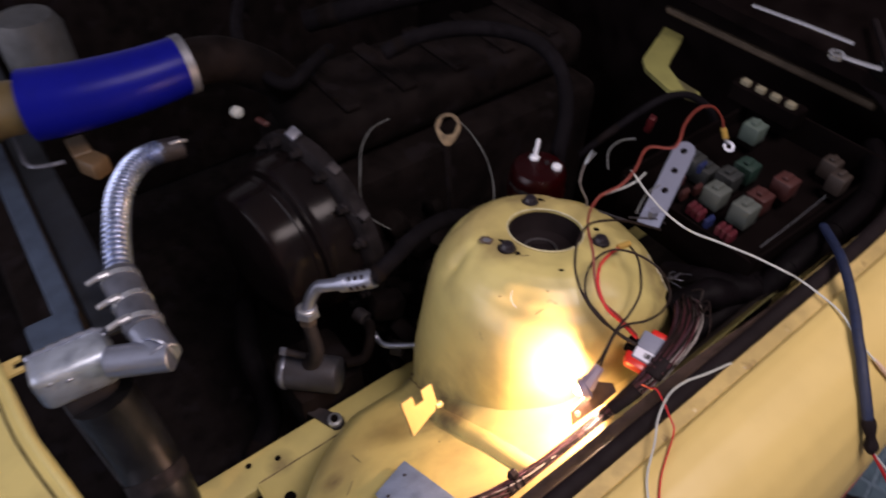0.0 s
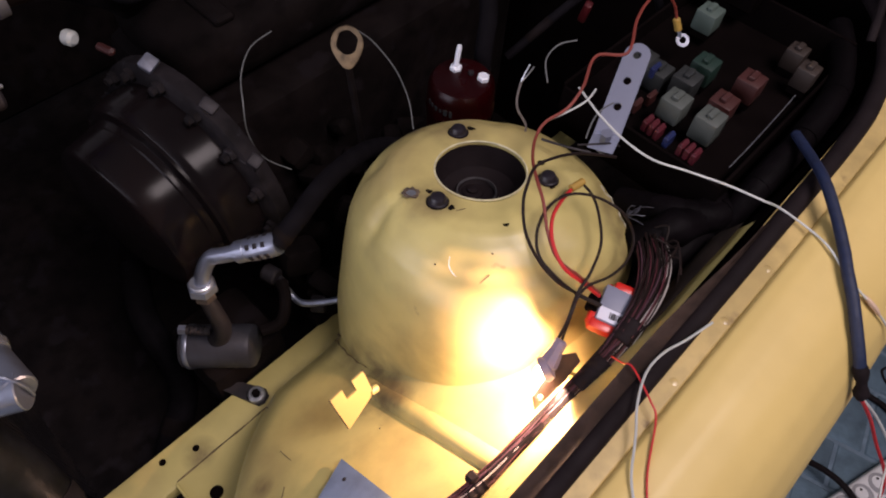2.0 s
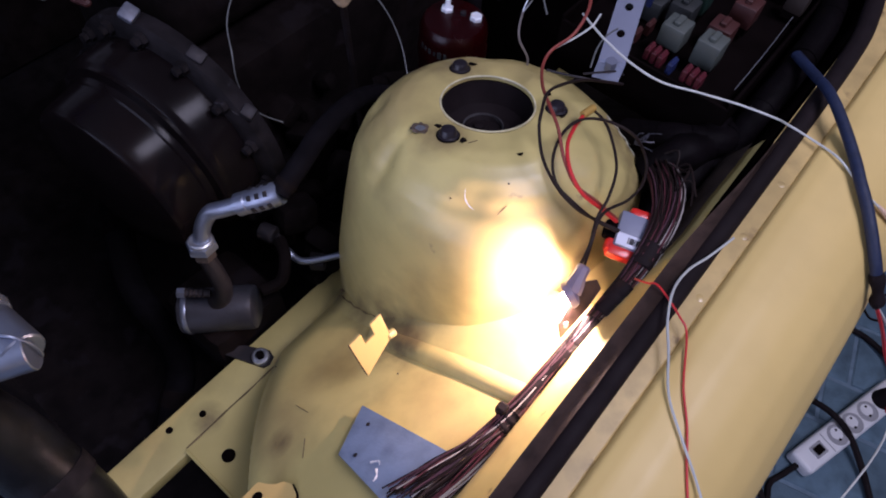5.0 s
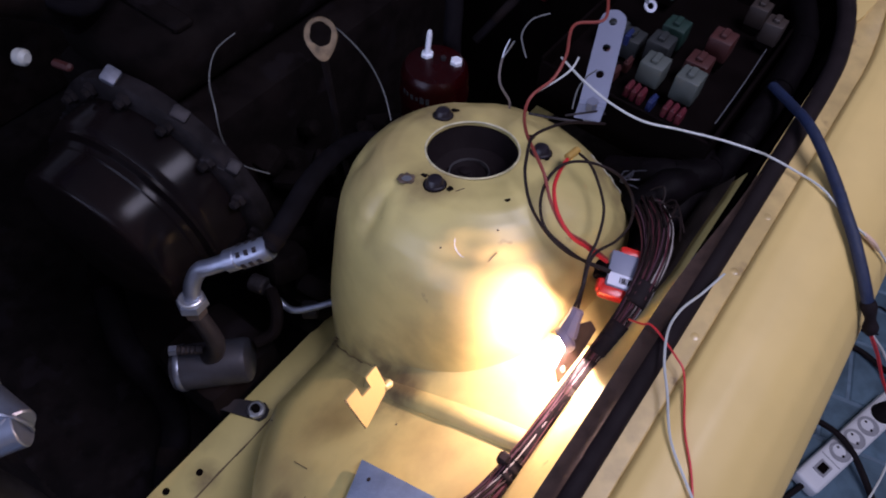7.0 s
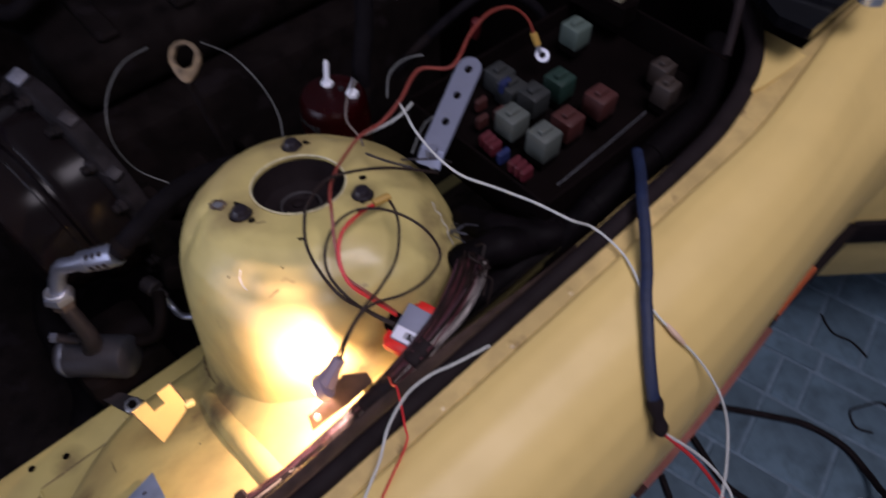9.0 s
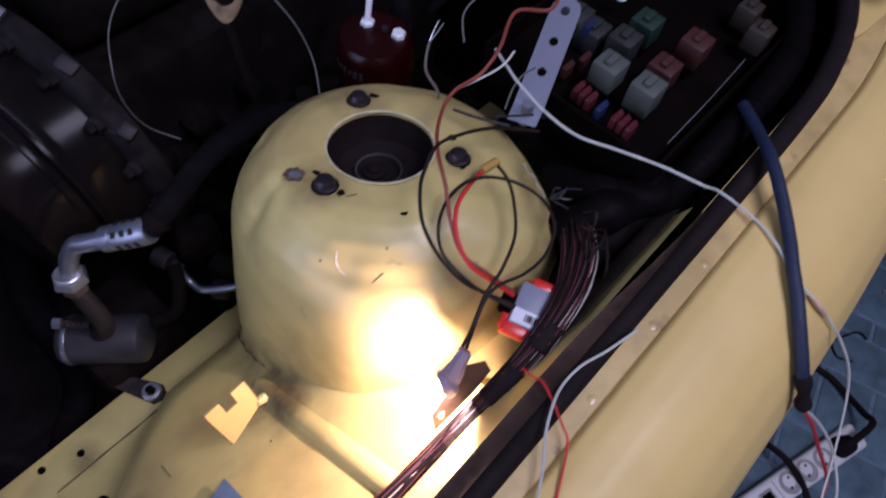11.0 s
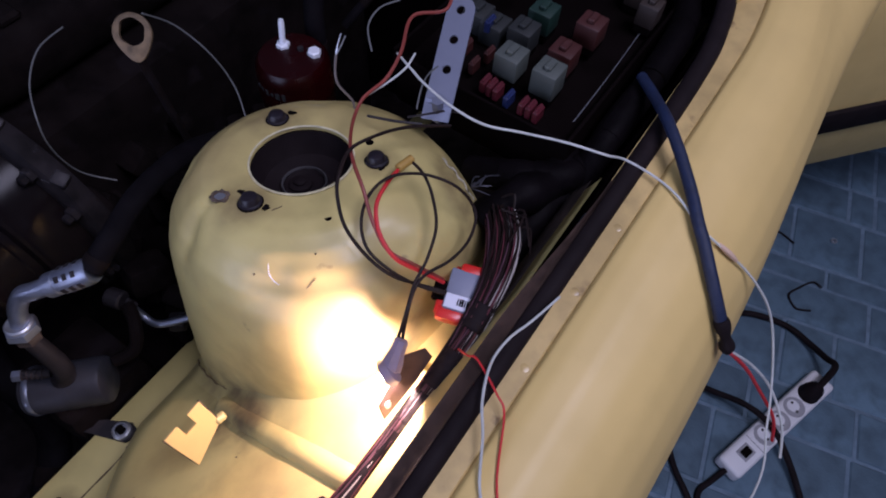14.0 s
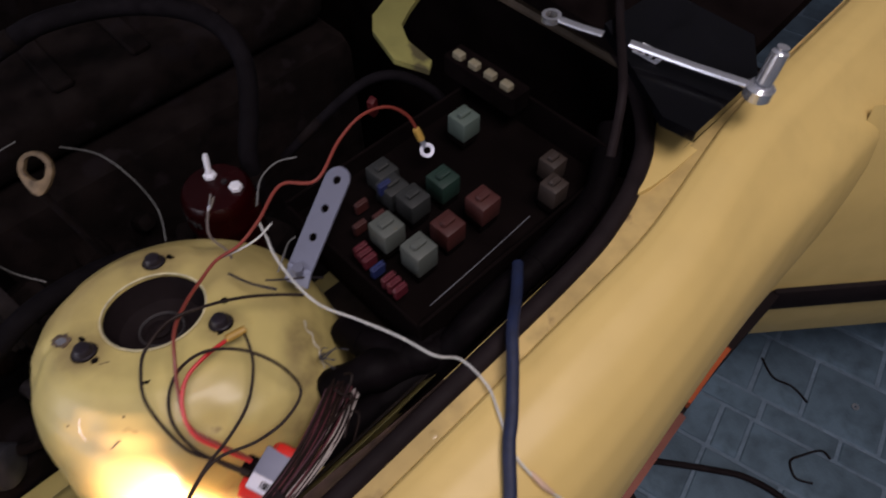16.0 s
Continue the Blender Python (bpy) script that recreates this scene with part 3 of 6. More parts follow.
sweep(bm, [(0.196, 0.405, 0.845), (0.176, 0.436, 0.884), (0.152, 0.468, 0.889), (0.127, 0.500, 0.887), (0.100, 0.534, 0.886), (0.070, 0.572, 0.890), (0.030, 0.620, 0.895)], 0.0046, seg=10, steps=6)
part("cowl_seal", bm, RUBBER, CAR, "black rubber strip lying over the cowl")

# yellow bracket by the bulkhead
# yellow toned down to stand in for weak light by the bulkhead
bm = bmesh.new()
slab(bm, [(-0.312, 0.625), (-0.242, 0.465), (-0.215, 0.442), (-0.149, 0.422), (-0.100, 0.440), (-0.112, 0.456), (-0.165, 0.462), (-0.198, 0.480), (-0.215, 0.510), (-0.240, 0.565), (-0.272, 0.625)], Matrix.Translation((0, 0, 0.752)), 0.008)
part("bulkhead_bracket", bm, material("dimmed_yellow", (0.28, 0.27, 0.085), 0.7, vary=0.25, scale=25, spots=(0.08, 0.07, 0.03), spot_cut=0.6), CAR, "dim yellow bracket with a rounded cut-out")
bm = bmesh.new()
box(bm, (-0.10, 0.588, 0.795), (0.40, 0.018, 0.012), 0.004)
part("bulkhead_edge", bm, material("brown_edge", (0.10, 0.07, 0.045), 0.6, vary=0.3), CAR)

# ---- strut mount in the tower ----
TILT_M = Matrix.Translation((0, 0, 0.792)) @ Vector((-0.128, 0.123, 1)).to_track_quat("Z", "Y").to_matrix().to_4x4()
mount = thing("strut_mount", "black rubber strut top mount inside the tower hole", "strut mount", (0, 0, 0.78))
bm = bmesh.new()
lathe(bm, [(0.0560, -0.060), (0.0560, -0.008), (0.0452, -0.0045), (0.0440, -0.014), (0.038, -0.026), (0.026, -0.031), (0.020, -0.029), (0.017, -0.033), (0.008, -0.034)], TILT_M, 48)
part("rubber_dish", bm, RUBBER, mount)
bm = bmesh.new()
lathe(bm, [(0.0215, -0.031), (0.0208, -0.0275), (0.0198, -0.0275), (0.0190, -0.031)], TILT_M @ Matrix.Translation((0.002, -0.002, 0)), 40, cap=False)
part("bearing_ring", bm, material("dull_ring_steel", (0.10, 0.095, 0.10), 0.5, metal=0.5, vary=0.4), mount, "dull steel bearing ring")
bm = bmesh.new()
lathe(bm, [(0.011, -0.036), (0.011, -0.031), (0.009, -0.030), (0.006, -0.030), (0.006, -0.028), (0.004, -0.027)], TILT_M @ Matrix.Translation((0.006, -0.004, 0)), 12, cap=True)
part("centre_nut", bm, RUBBER, mount)
bm = bmesh.new()
sweep(bm, [TILT_M @ Vector((0.0463 * math.cos(a), 0.0463 * math.sin(a), 0.0008)) for a in [2 * math.pi * k / 40 for k in range(40)]], 0.0010, seg=6, steps=2, closed=True)
part("hole_rim", bm, material("pale_worn_paint", (0.72, 0.66, 0.42), 0.5, vary=0.3, scale=90), CAR, "pale worn paint round the tower hole")

CAP = material("purple_black_cap", (0.014, 0.010, 0.015), 0.4, vary=0.3, bump=0.1)
cap = thing("stud_cap", "dark plastic cap over a strut mount stud", "stud cap", (0, 0, 0), "strut mount stud caps")
bm = bmesh.new()
lathe(bm, [(0.0100, 0), (0.0100, 0.0018), (0.0084, 0.0026), (0.0080, 0.0058), (0.0066, 0.0080), (0.0036, 0.0090), (0.001, 0.0092)], None, 24)
part("dome", bm, CAP, cap)
bm = bmesh.new()
lathe(bm, [(0.0112, -0.001), (0.0112, 0.0008), (0.0106, 0.0012)], None, 24)
part("washer", bm, DIM_GRIME, cap)
turn = TILT_M.to_3x3().to_4x4()
spots = [(0.003, -0.065, 0.800), (0.056, 0.036, 0.7955), (-0.057, 0.028, 0.7815)]
for x, y, z in spots[1:]:
    copy_thing(cap, Matrix.Translation((x, y, 0.792 + 0.128 * x - 0.123 * y)) @ turn)
cap.matrix_basis = Matrix.Translation((0.003, -0.065, 0.8005)) @ turn

# small holes, chips and scratches in the tower's paint
for x, y, r in ((0.066, -0.040, 0.0032), (0.035, 0.052, 0.004)):
    bm = bmesh.new()
    lathe(bm, [(r, 0.0), (r, 0.0012)], Matrix.Translation((x, y, 0.792 + 0.128 * x - 0.123 * y - 0.0005 - (0.0015 if r < 0.0035 else 0))) @ turn, 14)
    part("drain_hole", bm, PLASTIC, CAR)
bm = bmesh.new()
rag = random.Random(2)
slab(bm, [((0.0085 + rag.uniform(-0.0018, 0.0012)) * math.cos(2 * math.pi * k / 22), (0.0070 + rag.uniform(-0.0018, 0.0012)) * math.sin(2 * math.pi * k / 22)) for k in range(22)], Matrix.Translation((-0.023, -0.074, 0.7975)) @ turn, 0.0022)
part("bare_patch", bm, material("bare_rusty_metal", (0.22, 0.16, 0.12), 0.6, metal=0.4, vary=0.6, scale=120, bump=0.4), CAR, "bare rusty metal where the paint has chipped")
bm = bmesh.new()
slab(bm, [(0.0048 * rag.uniform(0.7, 1.1) * math.cos(2 * math.pi * k / 16), 0.0042 * rag.uniform(0.7, 1.1) * math.sin(2 * math.pi * k / 16)) for k in range(16)], Matrix.Translation((-0.0225, -0.0745, 0.7998)) @ turn, 0.0004)
part("bright_metal", bm, STEEL, CAR)
for cx, cy, r0 in ((0.018, -0.062, 0.0040), (-0.012, -0.061, 0.0035), (-0.052, 0.043, 0.004), (0.066, 0.030, 0.003)):
    bm = bmesh.new()
    slab(bm, [(r0 * rag.uniform(0.5, 1.3) * math.cos(2 * math.pi * k / 14), r0 * rag.uniform(0.4, 1.1) * math.sin(2 * math.pi * k / 14)) for k in range(14)], Matrix.Translation((cx, cy, 0.7928 + 0.128 * cx - 0.123 * cy)) @ turn, 0.0009)
    part("paint_chip", bm, DIM_GRIME, CAR)

SCRATCH = material("scratched_primer", (0.07, 0.045, 0.03), 0.7, vary=0.3)
for pts in ([(0.0836, -0.0936, 0.7785), (0.0850, -0.0882, 0.7823), (0.0866, -0.0824, 0.7858)], [(0.0238, -0.0612, 0.8034), (0.0249, -0.0565, 0.8032), (0.0278, -0.0532, 0.8033)], [(0.0028, -0.2965, 0.5667), (0.0136, -0.2955, 0.5742), (0.0225, -0.2956, 0.5801)], [(0.0568, -0.3329, 0.5959), (0.0509, -0.3243, 0.5942), (0.0430, -0.3178, 0.5904)]):
    bm = bmesh.new()
    rod(bm, pts[0], pts[-1], 0.0004, 6)
    part("scratch", bm, SCRATCH, CAR)
for p in [(0.0426, -0.1076, 0.7825), (0.0769, -0.0693, 0.7970), (0.0735, -0.2129, 0.6153), (0.0441, -0.1817, 0.6006), (-0.0736, -0.2698, 0.5015)]:
    bm = bmesh.new()
    bmesh.ops.create_icosphere(bm, subdivisions=1, radius=0.0011)
    bmesh.ops.transform(bm, matrix=Matrix.Translation(p) @ Matrix.Scale(0.6, 4, (0, 0, 1)), verts=bm.verts)
    part("rust_spot", bm, SCRATCH, CAR)

W_PALE = material("pale_scuff_and_glint", (0.62, 0.65, 0.72), 0.6, vary=0.1)
# pale arc painted as the reflection in the tower's shallow dent
bm = bmesh.new()
sweep(bm, [(0.0500, -0.0966, 0.7920), (0.0542, -0.1016, 0.7868), (0.0601, -0.1030, 0.7828), (0.0652, -0.1024, 0.7809)], 0.0007, seg=6, steps=5, flat=0.5, radii=lambda t: 0.25 + 0.75 * math.sin(3.1 * min(1, t + 0.03)) * (0.7 + 0.3 * math.sin(19 * t)))
part("paint_scuff", bm, W_PALE, CAR, "whitish painted glint along the tower's dent")

# ---- hook bracket, identity plate, rail bolt ----
hook = thing("hook_bracket", "bright yellow sheet metal hook bracket beside the strut tower", "bracket", (0.04, -0.22, 0.6))
HB = [Vector(p) for p in ((0.039, -0.201, 0.689), (0.052, -0.200, 0.654), (0.055, -0.238, 0.630), (0.038, -0.242, 0.682))]
ux = (HB[1] - HB[3]).normalized()
nz = ux.cross(HB[0] - HB[2]).normalized()
uy = nz.cross(ux)
mt = Matrix.Translation((HB[0] + HB[2]) / 2) @ Matrix((ux, uy, nz)).transposed().to_4x4()


def on_hook(p):
    d = Vector(p) - (HB[0] + HB[2]) / 2
    return d.dot(ux), d.dot(uy)


bm = bmesh.new()
a, b, c, d = (Vector(on_hook(p)) for p in HB)
side = [a, b, c, d, d.lerp(a, 0.36), d.lerp(a, 0.36) + (b - a) * 0.42, d.lerp(a, 0.66) + (b - a) * 0.42, d.lerp(a, 0.66)]
slab(bm, [tuple(p) for p in side], mt, 0.0022)
part("plate", bm, YELLOW, hook)
for p, q in ((HB[1], HB[2]), (HB[2], HB[3]), (HB[0], HB[1])):
    bm = bmesh.new()
    rod(bm, p + nz * 0.0004, q + nz * 0.0004, 0.0011, 6)
    part("dirty_edge", bm, SCRATCH, hook)
bm = bmesh.new()
rod(bm, (0.050, -0.203, 0.656), (0.0512, -0.193, 0.6535), 0.0046, 12, 0.0015)
part("stud", bm, YELLOW_BAY, hook)

plate = thing("identity_plate", "scratched grey aluminium plate lying on the wheel apron", "plate", (0.12, -0.29, 0.65))
corners = [(0.071, -0.262), (0.178, -0.258), (0.172, -0.325), (0.090, -0.313)]
bm = bmesh.new()
lo = [bm.verts.new((x, y, 0.612 + 0.66 * (x - 0.071) + 0.0075)) for x, y in corners]
hi = [bm.verts.new((x, y, 0.612 + 0.66 * (x - 0.071) + 0.0095)) for x, y in corners]
bm.faces.new(lo[::-1])
bm.faces.new(hi)
for k in range(4):
    bm.faces.new((lo[k], lo[(k + 1) % 4], hi[(k + 1) % 4], hi[k]))
part("sheet", bm, material("scuffed_zinc", (0.19, 0.27, 0.42), 0.5, metal=0.3, vary=0.2, scale=50, bump=0.15, spots=(0.6, 0.62, 0.66), spot_scale=45, spot_cut=0.70), plate)
for x, y in ((0.092, -0.275), (0.105, -0.305)):
    bm = bmesh.new()
    lathe(bm, [(0.0022, 0), (0.0022, 0.0008)], Matrix.Translation((x, y, 0.6212 + 0.66 * (x - 0.071))) @ Matrix.Rotation(radians(-34), 4, "Y"), 10)
    part("rivet", bm, DARKMETAL, plate)

for pts in (((0.122, -0.303), (0.127, -0.298), (0.131, -0.300)), ((0.131, -0.304), (0.136, -0.309), (0.137, -0.314))):
    bm = bmesh.new()
    sweep(bm, [(x, y, 0.612 + 0.66 * (x - 0.071) + 0.0096) for x, y in pts], 0.0013, seg=6, steps=5, flat=0.3, radii=lambda t: 0.4 + 0.7 * abs(math.sin(6 * t + 1)))
    part("scuff", bm, W_PALE, plate, "white scuff mark")

rb = thing("rail_bracket", "steel bracket with a bolt and rubber bush on the frame rail", "bracket", (-0.13, -0.263, 0.425))
bm = bmesh.new()
slab(bm, [(-0.046, -0.009), (0.008, -0.012), (0.0145, -0.005), (0.0145, 0.006), (0.007, 0.0125), (-0.026, 0.010), (-0.046, 0.004)], Matrix.Translation((-0.126, -0.262, 0.4305)) @ Matrix.Rotation(radians(25), 4, "Z"), 0.004)
part("foot", bm, DARKMETAL, rb)
bm = bmesh.new()
lathe(bm, [(0.0115, 0), (0.0115, 0.006), (0.009, 0.008), (0.007, 0.008), (0.0065, 0.004)], Matrix.Translation((-0.126, -0.262, 0.4345)), 20)
part("bush", bm, STEEL, rb)
bm = bmesh.new()
lathe(bm, [(0.0055, 0), (0.0055, 0.011), (0.004, 0.012)], Matrix.Translation((-0.126, -0.262, 0.4345)), 6)
part("bolt", bm, DIM_GRIME, rb)

# ---- wires and lamp round the tower ----


def cord_material(name, c, rough=0.45):
    return material(name, c, rough, vary=0.12, scale=80)


W_WHITE, W_BLACK, W_RED = cord_material("white_wire", (0.52, 0.54, 0.52)), material("black_wire", (0.016, 0.009, 0.008), 0.55, vary=0.2, scale=80, spec=0.2), cord_material("red_wire", (0.60, 0.022, 0.024))
W_ORANGE, W_GREY, W_BROWN = cord_material("orange_red_wire", (0.225, 0.038, 0.026)), cord_material("grey_wire", (0.13, 0.135, 0.135)), cord_material("brown_wire", (0.06, 0.035, 0.03))
W_TAUPE = cord_material("taupe_wire", (0.16, 0.135, 0.125))
W_OFF = cord_material("off_white_wire", (0.46, 0.48, 0.46))
W_PINK = cord_material("pale_pink_wire", (0.17, 0.095, 0.11))
W_DULLRED = cord_material("dull_red_wire", (0.095, 0.022, 0.030))
W_PURPLE, W_YELL = cord_material("maroon_wire", (0.085, 0.036, 0.052)), cord_material("yellow_wire", (0.45, 0.27, 0.06))


def cord(name, pts, r, mat, label, category="wire", group=""):
    bm = bmesh.new()
    sweep(bm, pts, r, seg=8, steps=7)
    return single(name, bm, mat, label, category, group)


white = cord("white_cable", [(0.022, 0.113, 0.845), (0.040, 0.109, 0.840), (0.059, 0.103, 0.838), (0.091, 0.100, 0.832), (0.123, 0.103, 0.828), (0.154, 0.117, 0.826), (0.190, 0.132, 0.824), (0.223, 0.142, 0.822), (0.236, 0.160, 0.808), (0.266, 0.160, 0.806), (0.291, 0.147, 0.812), (0.320, 0.133, 0.807), (0.350, 0.135, 0.793), (0.369, 0.144, 0.774), (0.386, 0.149, 0.757), (0.406, 0.151, 0.735), (0.426, 0.148, 0.705), (0.451, 0.130, 0.665), (0.469, 0.100, 0.640), (0.493, 0.050, 0.600), (0.490, -0.080, 0.520), (0.530, -0.160, 0.300), (0.550, -0.220, 0.050)], 0.0011, W_WHITE, "thin white cable draped over the fender down to the floor", "cable")
bm = bmesh.new()
sweep(bm, [(0.338, 0.134, 0.7995), (0.345, 0.1345, 0.7960), (0.352, 0.136, 0.7915), (0.359, 0.139, 0.7845)], 0.0026, seg=8, steps=4, radii=lambda t: 0.55 + 0.45 * math.sin(3.14 * t))
part("cable_joint", bm, material("pinkish_tape", (0.58, 0.40, 0.29), 0.6, vary=0.15), white, "pinkish tape round a cable joint")
cord("grey_wire", [(0.256, 0.012, 0.800), (0.249, -0.018, 0.799), (0.242, -0.041, 0.797), (0.242, -0.065, 0.796), (0.252, -0.091, 0.794), (0.266, -0.111, 0.789), (0.284, -0.142, 0.788), (0.307, -0.163, 0.786), (0.329, -0.178, 0.779), (0.348, -0.190, 0.768), (0.370, -0.200, 0.745), (0.385, -0.205, 0.700)], 0.0011, W_OFF, "off-white wire lying over the bonnet seal and fender")
cord("red_wire", [(0.211, -0.059, 0.770), (0.222, -0.064, 0.782), (0.231, -0.065, 0.789), (0.258, -0.080, 0.791), (0.270, -0.089, 0.789), (0.289, -0.128, 0.788), (0.307, -0.153, 0.785), (0.325, -0.181, 0.778), (0.345, -0.205, 0.766), (0.366, -0.220, 0.748), (0.380, -0.225, 0.710)], 0.0009, W_RED, "thin red wire lying over the fender")
sleeve = thing("sleeved_cable", "dark blue sleeved cable hanging over the fender with a taped end", "cable", (0.3, 0.15, 0.7))
bm = bmesh.new()
sweep(bm, [(0.200, 0.272, 0.800), (0.226, 0.240, 0.812), (0.250, 0.207, 0.824), (0.275, 0.180, 0.822), (0.300, 0.152, 0.8165), (0.313, 0.135, 0.8135), (0.330, 0.118, 0.8065), (0.347, 0.102, 0.7960), (0.3625, 0.0905, 0.7830), (0.3710, 0.0860, 0.7735)], 0.0054, seg=12, steps=8, flat=0.9)
part("sleeve", bm, material("navy_sleeve", (0.0037, 0.0118, 0.044), 0.6, vary=0.25, scale=120, bump=0.3, bump_scale=600), sleeve)
bm = bmesh.new()
sweep(bm, [(0.3700, 0.0865, 0.7750), (0.3790, 0.0840, 0.7640), (0.3865, 0.0830, 0.7520), (0.3905, 0.0835, 0.7430)], 0.0064, seg=12, steps=6, radii=lambda t: 0.9 + 0.18 * math.sin(11 * t) - 0.45 * max(0, t - 0.7))
part("taped_end", bm, RUBBER, sleeve, "lumpy black insulating tape")
bm = bmesh.new()
sweep(bm, [(0.3895, 0.0835, 0.7450), (0.420, 0.112, 0.690), (0.449, 0.132, 0.638), (0.485, 0.140, 0.590), (0.504, 0.138, 0.550)], 0.0018, seg=7)
part("red_tail", bm, W_RED, sleeve)
bm = bmesh.new()
sweep(bm, [(0.3895, 0.0835, 0.7450), (0.424, 0.118, 0.690), (0.460, 0.137, 0.640), (0.490, 0.125, 0.610), (0.506, 0.105, 0.588)], 0.0014, seg=7)
part("pale_tail", bm, W_WHITE, sleeve)

# lamp: holder, two leads, glass bulb and its fixing tab
lamp = thing("work_bulb", "lit small bulb in a grey holder between tower and loom", "lamp", (0.17, -0.1, 0.74))
BULB = Vector((0.1732, -0.1060, 0.7554))
BEAM = Vector((-0.45, -0.75, -0.49)).normalized()
HOLD = material("grey_purple_holder", (0.22, 0.175, 0.225), 0.4, vary=0.2)
collar_at = BULB - BEAM * 0.0024
bm = bmesh.new()
lathe(bm, [(0.0045, 0), (0.0060, 0.0015), (0.0066, 0.010), (0.0086, 0.018), (0.0094, 0.0245), (0.0080, 0.026)], along((0.1712, -0.0800, 0.7745), collar_at - BEAM * 0.001), 8)
part("holder", bm, HOLD, lamp)
bm = bmesh.new()
lathe(bm, [(0.0060, -0.008), (0.0108, -0.006), (0.0122, -0.002), (0.0122, 0.0006), (0.0108, 0.0002), (0.0060, -0.0012), (0.0010, -0.0012)], Matrix.Translation(collar_at) @ frame_of(BEAM).to_4x4(), 20)
part("socket", bm, HOLD, lamp, "flared grey collar round the bulb")
GLOW = bpy.data.materials.new("lit_filament_glass")
GLOW.use_nodes = True
gb = GLOW.node_tree.nodes["Principled BSDF"]
gb.inputs["Base Color"].default_value = (1, 0.9, 0.7, 1)
gb.inputs["Emission Color"].default_value = (1, 0.85, 0.6, 1)
gb.inputs["Emission Strength"].default_value = 60
bm = bmesh.new()
lathe(bm, [(0.001, -0.006), (0.0032, -0.005), (0.0046, -0.002), (0.0046, 0.001), (0.003, 0.003)], Matrix.Translation(BULB) @ frame_of(-BEAM).to_4x4(), 16)
bulb = part("glass_bulb", bm, GLOW, lamp, "glowing glass bulb")
bulb.visible_shadow = False
bm = bmesh.new()
tab = [Vector(p) for p in ((0.1815, -0.126, 0.745), (0.189, -0.129, 0.732), (0.1905, -0.090, 0.733), (0.189, -0.064, 0.734), (0.182, -0.064, 0.742), (0.174, -0.083, 0.752), (0.178, -0.105, 0.747))]
tn = (tab[1] - tab[0]).cross(tab[3] - tab[0]).normalized()
tn = tn if tn.z > 0 else -tn
lo, hi = [bm.verts.new(p) for p in tab], [bm.verts.new(p + tn * 0.0014) for p in tab]
bm.faces.new(lo[::-1])
bm.faces.new(hi)
for k in range(len(tab)):
    q = (k + 1) % len(tab)
    bm.faces.new((lo[k], lo[q], hi[q], hi[k]))
part("fixing_tab", bm, material("brown_metal", (0.10, 0.06, 0.045), 0.5, metal=0.5, vary=0.4), lamp, "brown metal tab with a hole")
bm = bmesh.new()
lathe(bm, [(0.0030, 0.0), (0.0030, 0.0008)], Matrix.Translation(Vector((0.1858, -0.1205, 0.7415)) + tn * 0.0014) @ frame_of(tn).to_4x4(), 14)
part("tab_hole", bm, W_WHITE, lamp)
for pts in ([(0.168, -0.084, 0.768), (0.165, -0.068, 0.785), (0.155, -0.042, 0.790), (0.151, -0.019, 0.795), (0.140, 0.009, 0.800), (0.120, 0.030, 0.806), (0.104, 0.039, 0.812), (0.088, 0.043, 0.813)], [(0.173, -0.023, 0.765), (0.154, -0.034, 0.775), (0.134, -0.043, 0.790), (0.110, -0.043, 0.800), (0.095, -0.032, 0.813), (0.089, -0.013, 0.825), (0.093, 0.010, 0.828), (0.109, 0.033, 0.820), (0.134, 0.048, 0.806), (0.153, 0.050, 0.784), (0.164, 0.025, 0.782), (0.164, -0.003, 0.785), (0.157, -0.029, 0.790), (0.158, -0.046, 0.790), (0.165, -0.065, 0.785), (0.172, -0.082, 0.768)]):
    bm = bmesh.new()
    sweep(bm, pts, 0.0014, seg=8, steps=7)
    part("lead", bm, W_BLACK, lamp)
bm = bmesh.new()
sweep(bm, [(0.173, -0.021, 0.765), (0.153, -0.033, 0.775), (0.136, -0.046, 0.790), (0.114, -0.050, 0.805), (0.093, -0.048, 0.825), (0.077, -0.036, 0.840), (0.069, -0.023, 0.847), (0.059, 0.002, 0.845), (0.062, 0.030, 0.838), (0.067, 0.059, 0.825), (0.076, 0.086, 0.810), (0.087, 0.106, 0.800)], 0.0015, seg=8, steps=7)
part("lead", bm, W_BLACK, lamp)

mod = thing("connector_module", "red plug joined to a grey module with a barcode label", "connector", (0.18, 0, 0.745))
A, B, Cc = Vector((0.1645, 0.0028, 0.7645)), Vector((0.1895, 0.0125, 0.7615)), Vector((0.1770, -0.0300, 0.7575))
mx = (B - A).normalized()
mz = mx.cross(Cc - A).normalized()
mz = mz if mz.z > 0 else -mz
my = mz.cross(mx)
MM = Matrix.Translation((B + Cc) / 2) @ Matrix((mx, my, mz)).transposed().to_4x4()
bm = bmesh.new()
box(bm, (0.002, 0, -0.006), (0.034, 0.037, 0.012), 0.0018, seg=2)
bmesh.ops.transform(bm, matrix=MM, verts=bm.verts)
part("module_body", bm, material("grey_module", (0.19, 0.205, 0.275), 0.42, vary=0.12), mod)
bm = bmesh.new()
box(bm, (0.001, -0.0112, 0.0003), (0.030, 0.0125, 0.0006))
bmesh.ops.transform(bm, matrix=MM, verts=bm.verts)
part("label", bm, material("pale_label", (0.62, 0.64, 0.74), 0.6, vary=0.05), mod, "pale label with dark bars")
